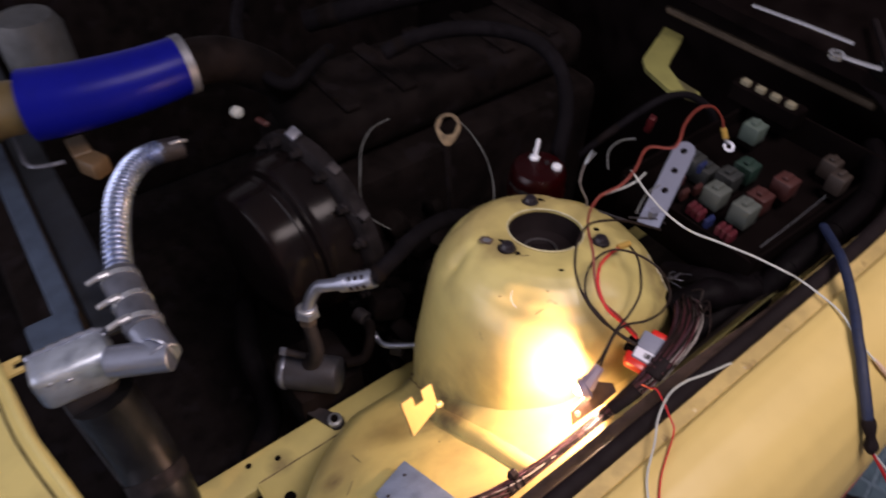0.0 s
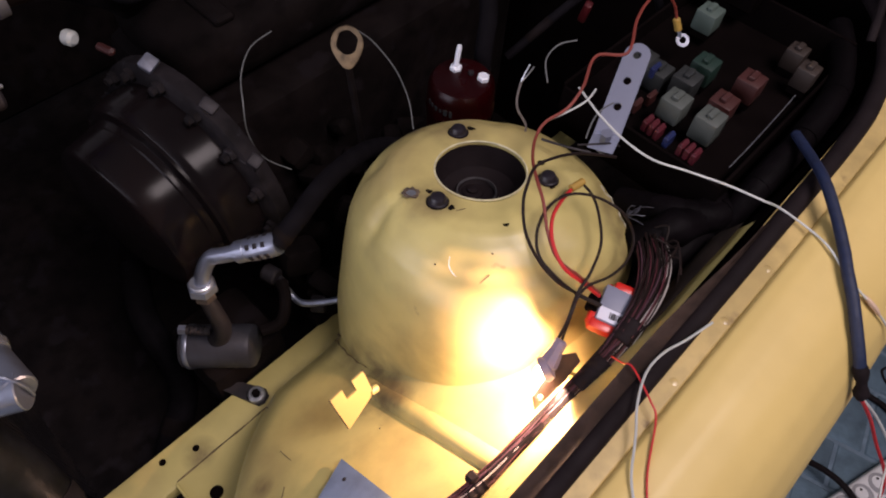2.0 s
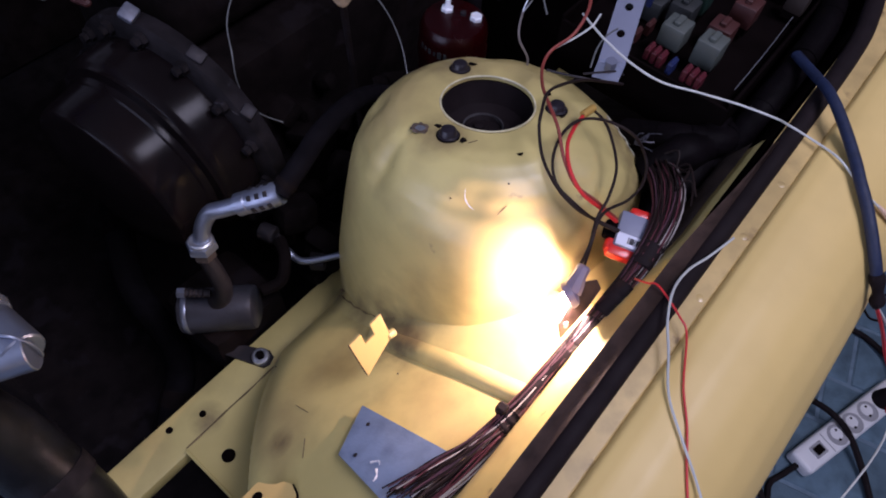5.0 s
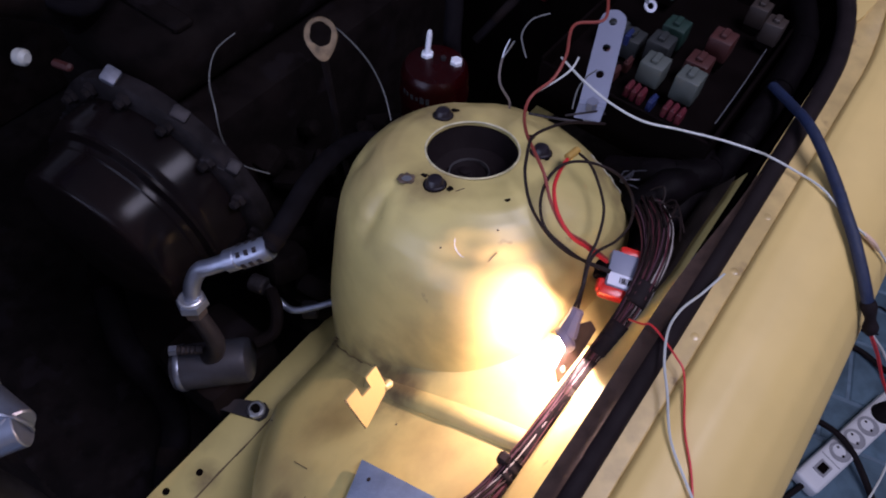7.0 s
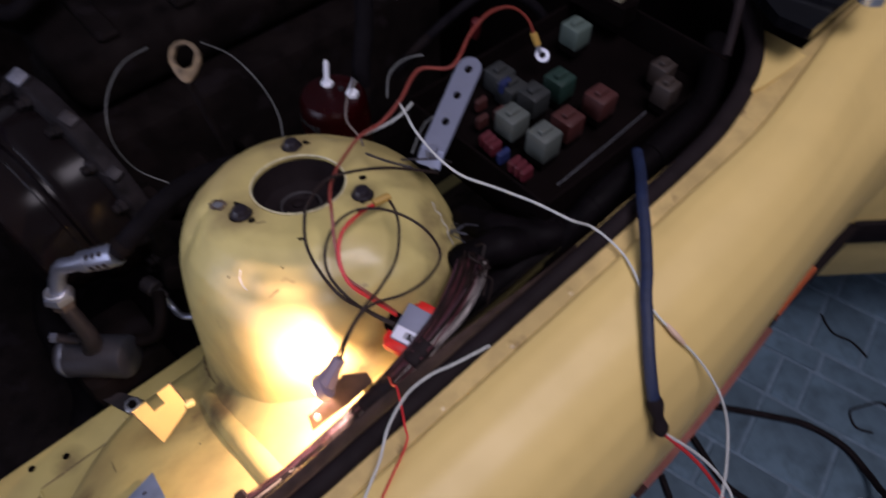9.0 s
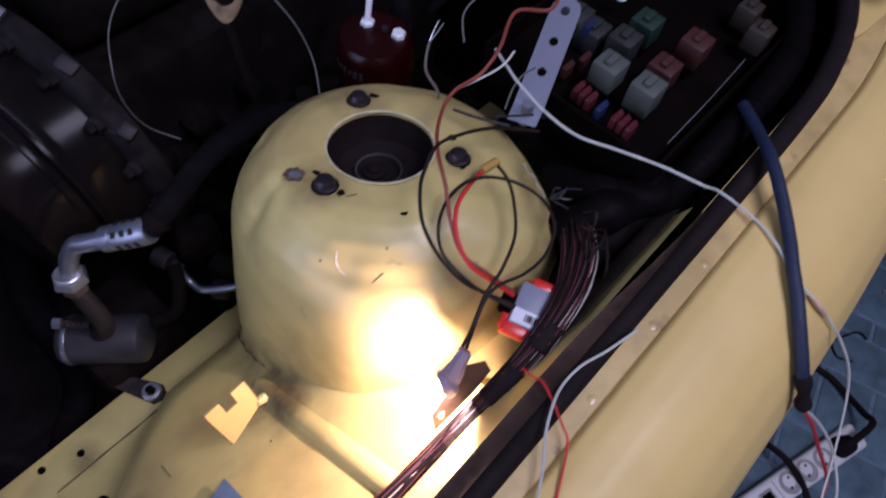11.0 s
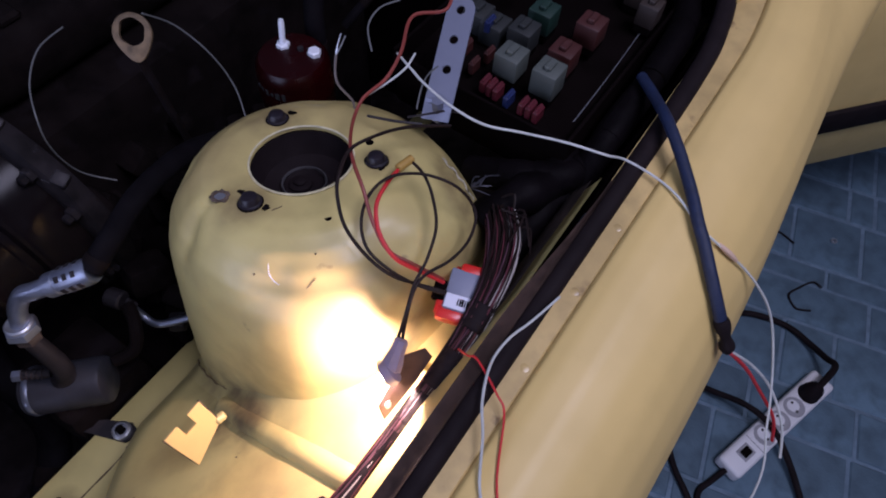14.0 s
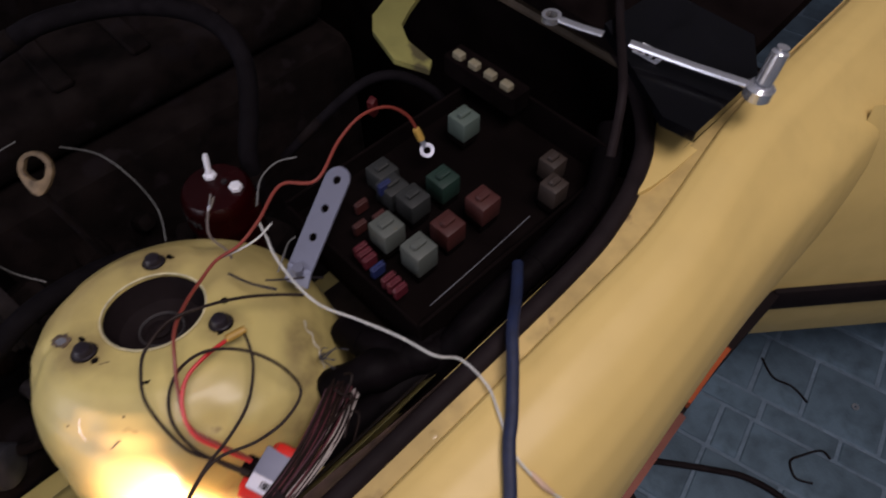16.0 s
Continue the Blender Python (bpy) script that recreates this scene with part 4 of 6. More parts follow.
for k in range(7):
    bm = bmesh.new()
    box(bm, (-0.003 + 0.0021 * k, -0.0110, 0.0008), (0.0009 + 0.0005 * (k % 3), 0.0062, 0.0004))
    bmesh.ops.transform(bm, matrix=MM, verts=bm.verts)
    part("barcode_bar", bm, PLASTIC, mod)
bm = bmesh.new()
box(bm, (0.007, 0.0200, -0.008), (0.030, 0.012, 0.016), 0.004, seg=2)
box(bm, (-0.003, -0.0215, -0.009), (0.032, 0.013, 0.014), 0.004, seg=2)
box(bm, (-0.014, -0.0150, -0.010), (0.014, 0.016, 0.012), 0.003, seg=2)
box(bm, (0.0, 0.0, -0.016), (0.026, 0.05, 0.010), 0.003)
bmesh.ops.transform(bm, matrix=MM, verts=bm.verts)
part("plug", bm, material("red_plastic", (0.60, 0.02, 0.012), 0.35, vary=0.1, coat=0.3), mod, "red plastic plug")
bm = bmesh.new()
box(bm, (-0.020, -0.003, -0.007), (0.012, 0.018, 0.010), 0.002)
bmesh.ops.transform(bm, matrix=MM, verts=bm.verts)
part("socket", bm, PLASTIC, mod)
bm = bmesh.new()
sweep(bm, [(0.166, -0.015, 0.766), (0.149, -0.027, 0.785), (0.132, -0.036, 0.800), (0.113, -0.031, 0.812), (0.098, -0.016, 0.820), (0.091, 0.005, 0.820), (0.087, 0.027, 0.815)], 0.0018, seg=8, steps=7)
part("red_lead", bm, W_RED, mod)
bm = bmesh.new()
rod(bm, (0.086, 0.028, 0.815), (0.088, 0.046, 0.813), 0.0038, 12, 0.001)
part("crimp_sleeve", bm, W_YELL, mod, "yellow crimp sleeve")

ringlead = thing("ring_terminal_lead", "orange-red lead ending in a yellow crimped ring terminal", "wire", (0.02, 0.15, 0.8))
bm = bmesh.new()
sweep(bm, [(0.165, -0.014, 0.768), (0.145, -0.027, 0.790), (0.124, -0.035, 0.803), (0.103, -0.027, 0.815), (0.084, -0.014, 0.830), (0.063, 0.000, 0.835), (0.043, 0.020, 0.830), (0.026, 0.046, 0.825), (0.022, 0.065, 0.830), (0.030, 0.086, 0.840), (0.027, 0.112, 0.850), (0.013, 0.148, 0.858), (0.033, 0.174, 0.860), (0.012, 0.218, 0.865), (0.003, 0.254, 0.868), (0.004, 0.286, 0.860), (0.011, 0.306, 0.840), (0.018, 0.312, 0.820)], 0.0016, seg=8, steps=7)
part("lead", bm, W_ORANGE, ringlead)
bm = bmesh.new()
rod(bm, (0.017, 0.311, 0.823), (0.024, 0.313, 0.809), 0.0042, 12, 0.001)
part("crimp", bm, W_YELL, ringlead, "yellow crimp sleeve")
RT = Matrix.Translation((0.033, 0.312, 0.801)) @ look((0, 0, 0), (-0.5, 0.4, -0.9)).to_3x3().to_4x4()
bm = bmesh.new()
lathe(bm, [(0.0080, 0), (0.0080, 0.0015), (0.0040, 0.0015), (0.0040, 0), (0.0080, 0)], RT, 24, cap=False)
box(bm, (0.0275, 0.3125, 0.806), (0.009, 0.006, 0.002), 0.0005, turn=Matrix.Rotation(radians(45), 3, "Y"))
part("ring", bm, material("tinned_ring", (0.24, 0.26, 0.31), 0.42, metal=0.7, vary=0.15), ringlead, "tinned ring terminal")

cut = thing("cut_wire", "cut brown-grey wire with a split crimp end standing behind the tower", "wire", (-0.014, 0.09, 0.78))
bm = bmesh.new()
sweep(bm, [(-0.012, 0.086, 0.772), (-0.014, 0.087, 0.785), (-0.023, 0.080, 0.806), (-0.028, 0.083, 0.818), (-0.031, 0.090, 0.831)], 0.0012, seg=7, steps=6)
part("core", bm, W_TAUPE, cut)
for d in (-0.0016, 0.0016):
    bm = bmesh.new()
    sweep(bm, [(-0.031, 0.090, 0.831), (-0.030 + d, 0.094, 0.838), (-0.027 + d * 1.6, 0.098, 0.850)], 0.0008, seg=6, steps=4)
    part("crimp_leg", bm, STEEL, cut)
bm = bmesh.new()
sweep(bm, [(-0.027, 0.135, 0.805), (-0.047, 0.155, 0.812), (-0.050, 0.178, 0.818), (-0.038, 0.196, 0.822)], 0.0009, seg=6, steps=7)
single("cut_wire", bm, W_GREY, "thin looped grey wire by the fuse box", "wire")
cord("cut_wire", [(0.050, 0.104, 0.800), (0.045, 0.118, 0.812), (0.048, 0.124, 0.826), (0.056, 0.128, 0.838)], 0.0008, W_GREY, "thin grey wire end behind the tower", "wire")
cord("cut_wire", [(0.038, 0.118, 0.850), (0.039, 0.103, 0.845), (0.031, 0.089, 0.835), (0.019, 0.070, 0.825)], 0.0010, W_WHITE, "stripped pale wire end behind the tower")
cord("clip_wire", [(0.019, 0.070, 0.800), (0.045, 0.078, 0.803), (0.065, 0.092, 0.800)], 0.0013, DARKMETAL, "dark metal clip lying on the tower's rear edge", "clip")
LIP = [(0.085, 0.098, 0.7585), (0.0965, 0.0955, 0.7570), (0.107, 0.094, 0.7530), (0.119, 0.090, 0.7490), (0.132, 0.084, 0.7450)]
bm = bmesh.new()
sweep(bm, [(x - 0.003, y - 0.004, z - 0.0015) for x, y, z in LIP], 0.0046, seg=8, steps=8, flat=0.3, radii=lambda t: 0.45 + 0.55 * abs(math.sin(7 * t + 0.6)))
flap = part("torn_lip", bm, material("weathered_sealer", (0.12, 0.112, 0.085), 0.6, vary=0.5, scale=160, bump=0.4), CAR, "grey torn sealer edge of the tower")
for off, reach in ((0.0, 1.0), (-0.0045, 0.35)):
    bm = bmesh.new()
    sweep(bm, [(x + off, y + off + 0.0012 * math.sin(9 * x / 0.02), z + 0.0012) for x, y, z in spline(LIP, 4)[:int(17 * reach)]], 0.0011, seg=6, steps=3, flat=0.6, radii=lambda t: 0.45 + 0.55 * abs(math.sin(13 * t + 0.6)))
    part("paint_edge", bm, material("cracked_paint", (0.40, 0.37, 0.28), 0.5, vary=0.3, scale=150) if off == 0 else bpy.data.materials["cracked_paint"], flap, "pale cracked paint edge")
fray = thing("frayed_screen", "frayed silvery cable screen at the tower edge", "wire", (0.13, 0.09, 0.76))
fray_rng = random.Random(31)
FRAYED = material("tarnished_screen", (0.10, 0.10, 0.12), 0.45, metal=0.6, vary=0.3)
for k in range(9):
    bm = bmesh.new()
    e = Vector((0.127, 0.085, 0.760))
    tip = e + Vector((fray_rng.uniform(0.0, 0.022), fray_rng.uniform(0.004, 0.026), fray_rng.uniform(-0.004, 0.014)))
    sweep(bm, [e, e.lerp(tip, 0.5) + Vector((fray_rng.uniform(-0.004, 0.004), fray_rng.uniform(-0.004, 0.004), 0.003)), tip], 0.0005, seg=5, steps=4)
    part("strand", bm, FRAYED, fray)

# loom along the inner wing
LOOM = [(0.175, -0.309, 0.688), (0.184, -0.275, 0.694), (0.192, -0.241, 0.700), (0.197, -0.207, 0.702), (0.200, -0.161, 0.708), (0.203, -0.112, 0.722), (0.205, -0.072, 0.738), (0.206, -0.033, 0.754), (0.200, 0.012, 0.765), (0.184, 0.052, 0.763), (0.160, 0.086, 0.750)]
loom = thing("wiring_loom", "loom of thin multicoloured wires with black tape along the wing", "wiring loom", (0.19, -0.1, 0.7))
rng = random.Random(4)
W_BEIGE = cord_material("pale_beige_wire", (0.44, 0.40, 0.38))
tones = [W_PURPLE, W_BLACK, W_BLACK, W_BROWN, W_BLACK, W_DULLRED, W_BLACK, W_PURPLE, W_BLACK, W_BROWN, W_BLACK, W_PINK]
outer_tones = [W_BEIGE, W_BLACK, W_BROWN, W_BEIGE, W_PURPLE, W_BLACK, W_BEIGE, W_DULLRED, W_BEIGE, W_PURPLE, W_BEIGE, W_BLACK]
SPREAD = [0.023, 0.019, 0.013, 0.0105, 0.0095, 0.0095, 0.0095, 0.0105, 0.0125, 0.0155, 0.016]
for k in range(96):
    ang, rad, spin = rng.uniform(0, 6.28), rng.uniform(0.15, 1.0) ** 0.6, rng.uniform(-0.22, 0.22)
    pts = []
    for i, p in enumerate(LOOM):
        q = ang + spin * i
        pts.append(Vector(p) + Vector((math.cos(q), 0.4 * math.sin(q + 1), 0.7 * math.sin(q))) * SPREAD[i] * rad + Vector((rng.uniform(-1, 1), 0, rng.uniform(-1, 1))) * (0.0022 if i < 4 else 0.0009))
    bm = bmesh.new()
    sweep(bm, pts, 0.00065 + 0.0003 * (k % 5 == 0), seg=5, steps=4)
    outer = math.cos(ang + spin * 8) > 0.35
    part("strand", bm, (outer_tones if outer else tones)[k % 12], loom)


def loom_point(t):
    line = spline(LOOM, 6)
    return line[int(t * (len(line) - 1))]


for t0, t1, fat in ((0.27, 0.32, 0.95), (0.335, 0.47, 0.80), (0.485, 0.55, 0.80), (0.58, 0.66, 0.95), (0.70, 0.76, 1.0)):
    bm = bmesh.new()
    sweep(bm, [loom_point(t0 + (t1 - t0) * i / 4) for i in range(5)], 0.0104 * fat, seg=12, flat=0.75, steps=4, radii=lambda t: 1 + 0.06 * math.sin(20 * t))
    part("tape", bm, RUBBER, loom, "black insulating tape")
bm = bmesh.new()
p = loom_point(0.30)
box(bm, p + Vector((-0.010, 0.002, 0.006)), (0.010, 0.010, 0.012), 0.002)
part("cable_tie", bm, RUBBER, loom)
for k in range(6):
    bm = bmesh.new()
    e = Vector((0.156 + 0.006 * k, 0.090 - 0.004 * k, 0.762))
    sweep(bm, [e, e + Vector((rng.uniform(0, 0.02), rng.uniform(-0.015, 0.01), rng.uniform(0, 0.02))), e + Vector((rng.uniform(0.01, 0.035), rng.uniform(-0.03, 0.0), rng.uniform(-0.01, 0.02)))], 0.0010, seg=5, steps=4)
    part("stray_strand", bm, W_BLACK, loom)

bm = bmesh.new()
sweep(bm, [(0.150, 0.075, 0.735), (0.165, 0.105, 0.752), (0.178, 0.14, 0.748), (0.185, 0.19, 0.74)], 0.019, seg=12, steps=6, radii=lambda t: 1 + 0.10 * math.sin(17 * t))
single("taped_cable", bm, DIM_TAPE, "lumpy black taped cable behind the strut tower", "cable")

# ---- perforated strap ----
strap = thing("perforated_strap", "grey perforated steel strap standing beside the fuse box", "strap", (0.06, 0.13, 0.78))
S1, S3 = Vector((0.035, 0.195, 0.845)), Vector((0.0535, 0.147, 0.8175))
sd = (S1 - S3).normalized()
sw = Vector((0.93, 0.30, 0.10))
sw = (sw - sd * sw.dot(sd)).normalized()
sn = sw.cross(sd)
SM = Matrix.Translation((S1 + S3) / 2) @ Matrix((sw, sd, sn)).transposed().to_4x4()
pitch, half, rh, th = (S1 - S3).length / 2, 0.0135, 0.0042, 0.002


def perforated(bm, m, ys, top_round):
    """Square cells with a round hole each; the last one ends in a half round."""
    n = 24
    for c, y0 in enumerate(ys):
        last = top_round and c == len(ys) - 1
        outer = []
        for k in range(n):
            a = 2 * math.pi * k / n + math.pi / n
            corner = math.atan2(pitch / 2, half)
            for c0 in (corner, math.pi - corner, math.pi + corner, 2 * math.pi - corner):
                a = c0 if abs(a - c0) < math.pi / n else a
            ca, sa = math.cos(a), math.sin(a)
            if last and sa > 0:
                outer.append((half * ca, y0 + half * sa))
            else:
                s = min(half / max(abs(ca), 1e-6), (pitch / 2) / max(abs(sa), 1e-6))
                outer.append((s * ca, y0 + s * sa))
        inner = [(rh * math.cos(2 * math.pi * k / n + math.pi / n), y0 + rh * math.sin(2 * math.pi * k / n + math.pi / n)) for k in range(n)]
        vs = [[bm.verts.new(m @ Vector((x, y, z))) for x, y in ring] for ring, z in ((outer, 0), (inner, 0), (inner, th), (outer, th))]
        for a, b in zip(vs, vs[1:] + vs[:1]):
            for k in range(n):
                bm.faces.new((a[k], a[(k + 1) % n], b[(k + 1) % n], b[k]))


bm = bmesh.new()
perforated(bm, SM, [-pitch, 0.0, pitch], True)
slab(bm, [(-half, -pitch * 1.5 - 0.020), (half, -pitch * 1.5 - 0.020), (half, -pitch * 1.5), (-half, -pitch * 1.5)], SM, th)
part("strip", bm, material("galvanised_steel", (0.23, 0.25, 0.33), 0.48, metal=0.55, vary=0.08, scale=40), strap)
bm = bmesh.new()
p0 = SM @ Vector((0, -pitch * 1.5 - 0.018, 0))
slab(bm, [(-half, -0.016), (half, -0.016), (half, 0.004), (-half, 0.004)], Matrix.Translation(p0) @ Matrix((sw, Vector((-0.1, 0.5, 0.85)).normalized(), sw.cross(Vector((-0.1, 0.5, 0.85)).normalized()))).transposed().to_4x4(), th)
rod(bm, p0 + Vector((0, 0, -0.02)), p0 + Vector((0, -0.002, 0.006)), 0.006, 6)
part("foot", bm, bpy.data.materials["galvanised_steel"], strap)
bm = bmesh.new()
sweep(bm, [(0.050, 0.090, 0.801), (0.064, 0.105, 0.802), (0.072, 0.12, 0.798), (0.075, 0.135, 0.785)], 0.0011, seg=6, steps=5)
part("hooked_wire", bm, DARKMETAL, strap)

# ---- fuse box ----
fuse = thing("fuse_box", "open black fuse box with coloured relays and fuses", "fuse box", (0.09, 0.3, 0.72))
bm = bmesh.new()
box(bm, (0.080, 0.305, 0.745), (0.205, 0.285, 0.05), 0.006, seg=2)
part("base", bm, PLASTIC, fuse)
for c, sz in (((0.181, 0.305, 0.772), (0.004, 0.285, 0.042)), ((-0.021, 0.305, 0.772), (0.004, 0.285, 0.042)), ((0.080, 0.164, 0.772), (0.205, 0.004, 0.030)), ((0.080, 0.446, 0.782), (0.205, 0.004, 0.06))):
    bm = bmesh.new()
    box(bm, c, sz, 0.0012)
    part("wall", bm, PLASTIC, fuse)
# thin steel line drawn as the highlight on the box's plastic edge
bm = bmesh.new()
sweep(bm, [(0.174, 0.183, 0.796), (0.174, 0.25, 0.801), (0.172, 0.32, 0.805)], 0.0004, seg=6)
part("bright_edge", bm, STEEL, fuse, "thin painted highlight on the fuse box edge")

def relay(at, tone, h=0.026, w=0.026, label=""):
    """A relay cube with a ridged top and a skirt."""
    x, y, z = at
    bm = bmesh.new()
    box(bm, (x, y, z - h / 2), (w, w, h), 0.0018, seg=2)
    body = part("relay", bm, tone, fuse, label)
    bm = bmesh.new()
    box(bm, (x, y, z + 0.0022), (0.0075, w * 0.60, 0.0056), 0.0012)
    part("ridge", bm, tone, body)
    bm = bmesh.new()
    box(bm, (x, y, z - h - 0.004), (w * 0.9, w * 0.9, 0.010), 0.0008)
    part("relay_foot", bm, PLASTIC, body)


# relay and fuse tones lowered: the fuse box's weaker light is in the colour
R_CREAM = material("dimmed_cream_relay", (0.070, 0.082, 0.074), 0.5, vary=0.08, scale=30)
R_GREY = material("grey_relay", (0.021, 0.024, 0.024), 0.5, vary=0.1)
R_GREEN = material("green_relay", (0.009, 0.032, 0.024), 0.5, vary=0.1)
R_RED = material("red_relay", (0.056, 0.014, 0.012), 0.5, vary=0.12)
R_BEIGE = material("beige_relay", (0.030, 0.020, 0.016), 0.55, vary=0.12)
R_MINT = material("dimmed_mint_relay", (0.075, 0.11, 0.095), 0.5, vary=0.08)
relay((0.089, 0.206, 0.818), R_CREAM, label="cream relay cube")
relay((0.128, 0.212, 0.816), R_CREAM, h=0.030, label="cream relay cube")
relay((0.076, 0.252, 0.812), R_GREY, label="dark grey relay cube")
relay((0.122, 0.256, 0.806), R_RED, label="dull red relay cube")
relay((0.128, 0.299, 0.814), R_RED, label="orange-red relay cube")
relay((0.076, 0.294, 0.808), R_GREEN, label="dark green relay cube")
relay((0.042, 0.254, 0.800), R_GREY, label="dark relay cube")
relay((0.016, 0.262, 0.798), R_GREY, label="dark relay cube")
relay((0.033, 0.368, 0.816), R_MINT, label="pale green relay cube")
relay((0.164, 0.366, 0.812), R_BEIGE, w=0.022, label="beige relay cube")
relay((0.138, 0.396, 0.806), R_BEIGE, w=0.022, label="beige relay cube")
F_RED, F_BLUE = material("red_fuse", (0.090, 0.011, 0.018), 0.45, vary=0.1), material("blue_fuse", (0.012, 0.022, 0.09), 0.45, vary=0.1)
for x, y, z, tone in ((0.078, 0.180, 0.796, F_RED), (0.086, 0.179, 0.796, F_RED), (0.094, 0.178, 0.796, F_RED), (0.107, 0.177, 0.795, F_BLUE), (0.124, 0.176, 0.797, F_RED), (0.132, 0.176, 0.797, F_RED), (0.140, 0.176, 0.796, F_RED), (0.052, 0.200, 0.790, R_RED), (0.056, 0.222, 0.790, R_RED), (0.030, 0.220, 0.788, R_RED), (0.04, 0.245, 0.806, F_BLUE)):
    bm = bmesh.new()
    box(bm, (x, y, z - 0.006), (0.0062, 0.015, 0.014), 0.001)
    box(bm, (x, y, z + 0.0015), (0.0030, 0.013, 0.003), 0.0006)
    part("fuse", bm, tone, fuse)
bm = bmesh.new()
box(bm, (0.008, 0.428, 0.815), (0.11, 0.03, 0.03), 0.003)
part("rear_block", bm, PLASTIC, fuse)
for k in range(4):
    bm = bmesh.new()
    box(bm, (-0.028 + 0.0245 * k, 0.421, 0.833), (0.014, 0.010, 0.009), 0.0015)
    part("cream_connector", bm, material("cream_connector", (0.20, 0.18, 0.12), 0.5, vary=0.08) if k == 0 else bpy.data.materials["cream_connector"], fuse)


def taped(name, pts, r, label, bands):
    """A thick cable trunk wound with bands of tape."""
    top = thing(name, label, "cable", pts[0])
    bm = bmesh.new()
    sweep(bm, pts, r, seg=12, steps=8, radii=lambda t: 1 + 0.05 * math.sin(23 * t))
    part("trunk", bm, DIM_TAPE, top)
    line = spline(pts, 12)
    for t in bands:
        k = int(t * (len(line) - 4))
        bm = bmesh.new()
        sweep(bm, line[k:k + 4], r * 1.035, seg=12, smooth=False)
        part("tape_band", bm, DIM_TAPE, top)


taped("cable_trunk", [(0.200, 0.16, 0.72), (0.204, 0.20, 0.77), (0.206, 0.30, 0.785), (0.195, 0.40, 0.79), (0.15, 0.48, 0.80)], 0.015, "thick black taped cable trunk between fuse box and wing", (0.3, 0.52, 0.75))
taped("cable_trunk", [(0.10, 0.13, 0.72), (0.15, 0.135, 0.745), (0.19, 0.16, 0.75), (0.20, 0.22, 0.74)], 0.016, "black taped cable trunk in front of the fuse box", (0.2, 0.5, 0.8))

taped("cable_trunk", [(0.165, 0.035, 0.66), (0.176, 0.08, 0.70), (0.186, 0.13, 0.72), (0.196, 0.19, 0.72)], 0.020, "black taped cable trunk beside the strut tower", (0.3, 0.65))

# ---- tools on the cowl ----
wr = thing("ratchet", "chrome ratchet handle with a socket lying on the cowl", "ratchet", (0.2, 0.51, 0.88))
bm = bmesh.new()
sweep(bm, [(0.135, 0.502, 0.893), (0.17, 0.511, 0.892), (0.21, 0.521, 0.892), (0.250, 0.531, 0.893)], 0.0052, seg=10, steps=5, flat=0.7)
part("handle", bm, CHROME, wr)
bm = bmesh.new()
rod(bm, (0.262, 0.536, 0.880), (0.262, 0.536, 0.897), 0.014, 24, 0.003)
part("head", bm, CHROME, wr)
bm = bmesh.new()
rod(bm, (0.262, 0.538, 0.897), (0.262, 0.545, 0.930), 0.0085, 20, 0.0015)
rod(bm, (0.262, 0.545, 0.928), (0.262, 0.546, 0.934), 0.0060, 12)
part("socket", bm, CHROME, wr)
wr2 = thing("spanner", "chrome spanner lying on the black cowl", "spanner", (0.08, 0.48, 0.88))
bm = bmesh.new()
sweep(bm, [(0.060, 0.478, 0.896), (0.085, 0.485, 0.895), (0.108, 0.492, 0.895)], 0.0050, seg=10, steps=4, flat=0.5)
part("shank", bm, CHROME, wr2)
bm = bmesh.new()
lathe(bm, [(0.0105, 0), (0.0105, 0.007), (0.0065, 0.007), (0.0065, 0), (0.0105, 0)], Matrix.Translation((0.052, 0.476, 0.892)), 20, cap=False)
part("ring_end", bm, CHROME, wr2)
bm = bmesh.new()
sweep(bm, [(-0.106, 0.514, 0.895), (-0.029, 0.523, 0.895), (0.049, 0.528, 0.895)], 0.0045, seg=10, steps=4, flat=0.5)
single("spanner_bar", bm, CHROME, "slim chrome bar lying on the black cowl", "tool")

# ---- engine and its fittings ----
# casting tone lowered with the other bay materials to stand in for shade
CASTING = material("dimmed_casting", (0.0155, 0.0125, 0.0140), 0.7, metal=0.1, spec=0.15, vary=0.5, scale=45, bump=0.4, bump_scale=140, spots=(0.035, 0.032, 0.038), spot_scale=60, spot_cut=0.64)
eng = thing("engine", "grimy black engine with a round housing and bolted flange", "engine", (-0.5, 0, 0.3))
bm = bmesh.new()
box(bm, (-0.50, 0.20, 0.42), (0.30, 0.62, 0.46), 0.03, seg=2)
part("block", bm, DIM_GRIME, eng)
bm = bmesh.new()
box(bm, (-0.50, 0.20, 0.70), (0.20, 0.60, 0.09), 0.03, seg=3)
part("valve_cover", bm, DIM_GRIME, eng)
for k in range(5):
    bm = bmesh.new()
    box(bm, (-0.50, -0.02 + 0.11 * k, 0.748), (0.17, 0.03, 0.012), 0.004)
    part("cover_rib", bm, DIM_GRIME, eng)
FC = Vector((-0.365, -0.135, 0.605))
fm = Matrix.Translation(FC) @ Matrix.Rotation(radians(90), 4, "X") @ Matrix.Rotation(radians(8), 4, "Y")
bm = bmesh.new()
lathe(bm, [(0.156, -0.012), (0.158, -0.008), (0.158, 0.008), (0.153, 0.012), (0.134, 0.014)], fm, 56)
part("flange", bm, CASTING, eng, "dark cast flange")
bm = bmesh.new()
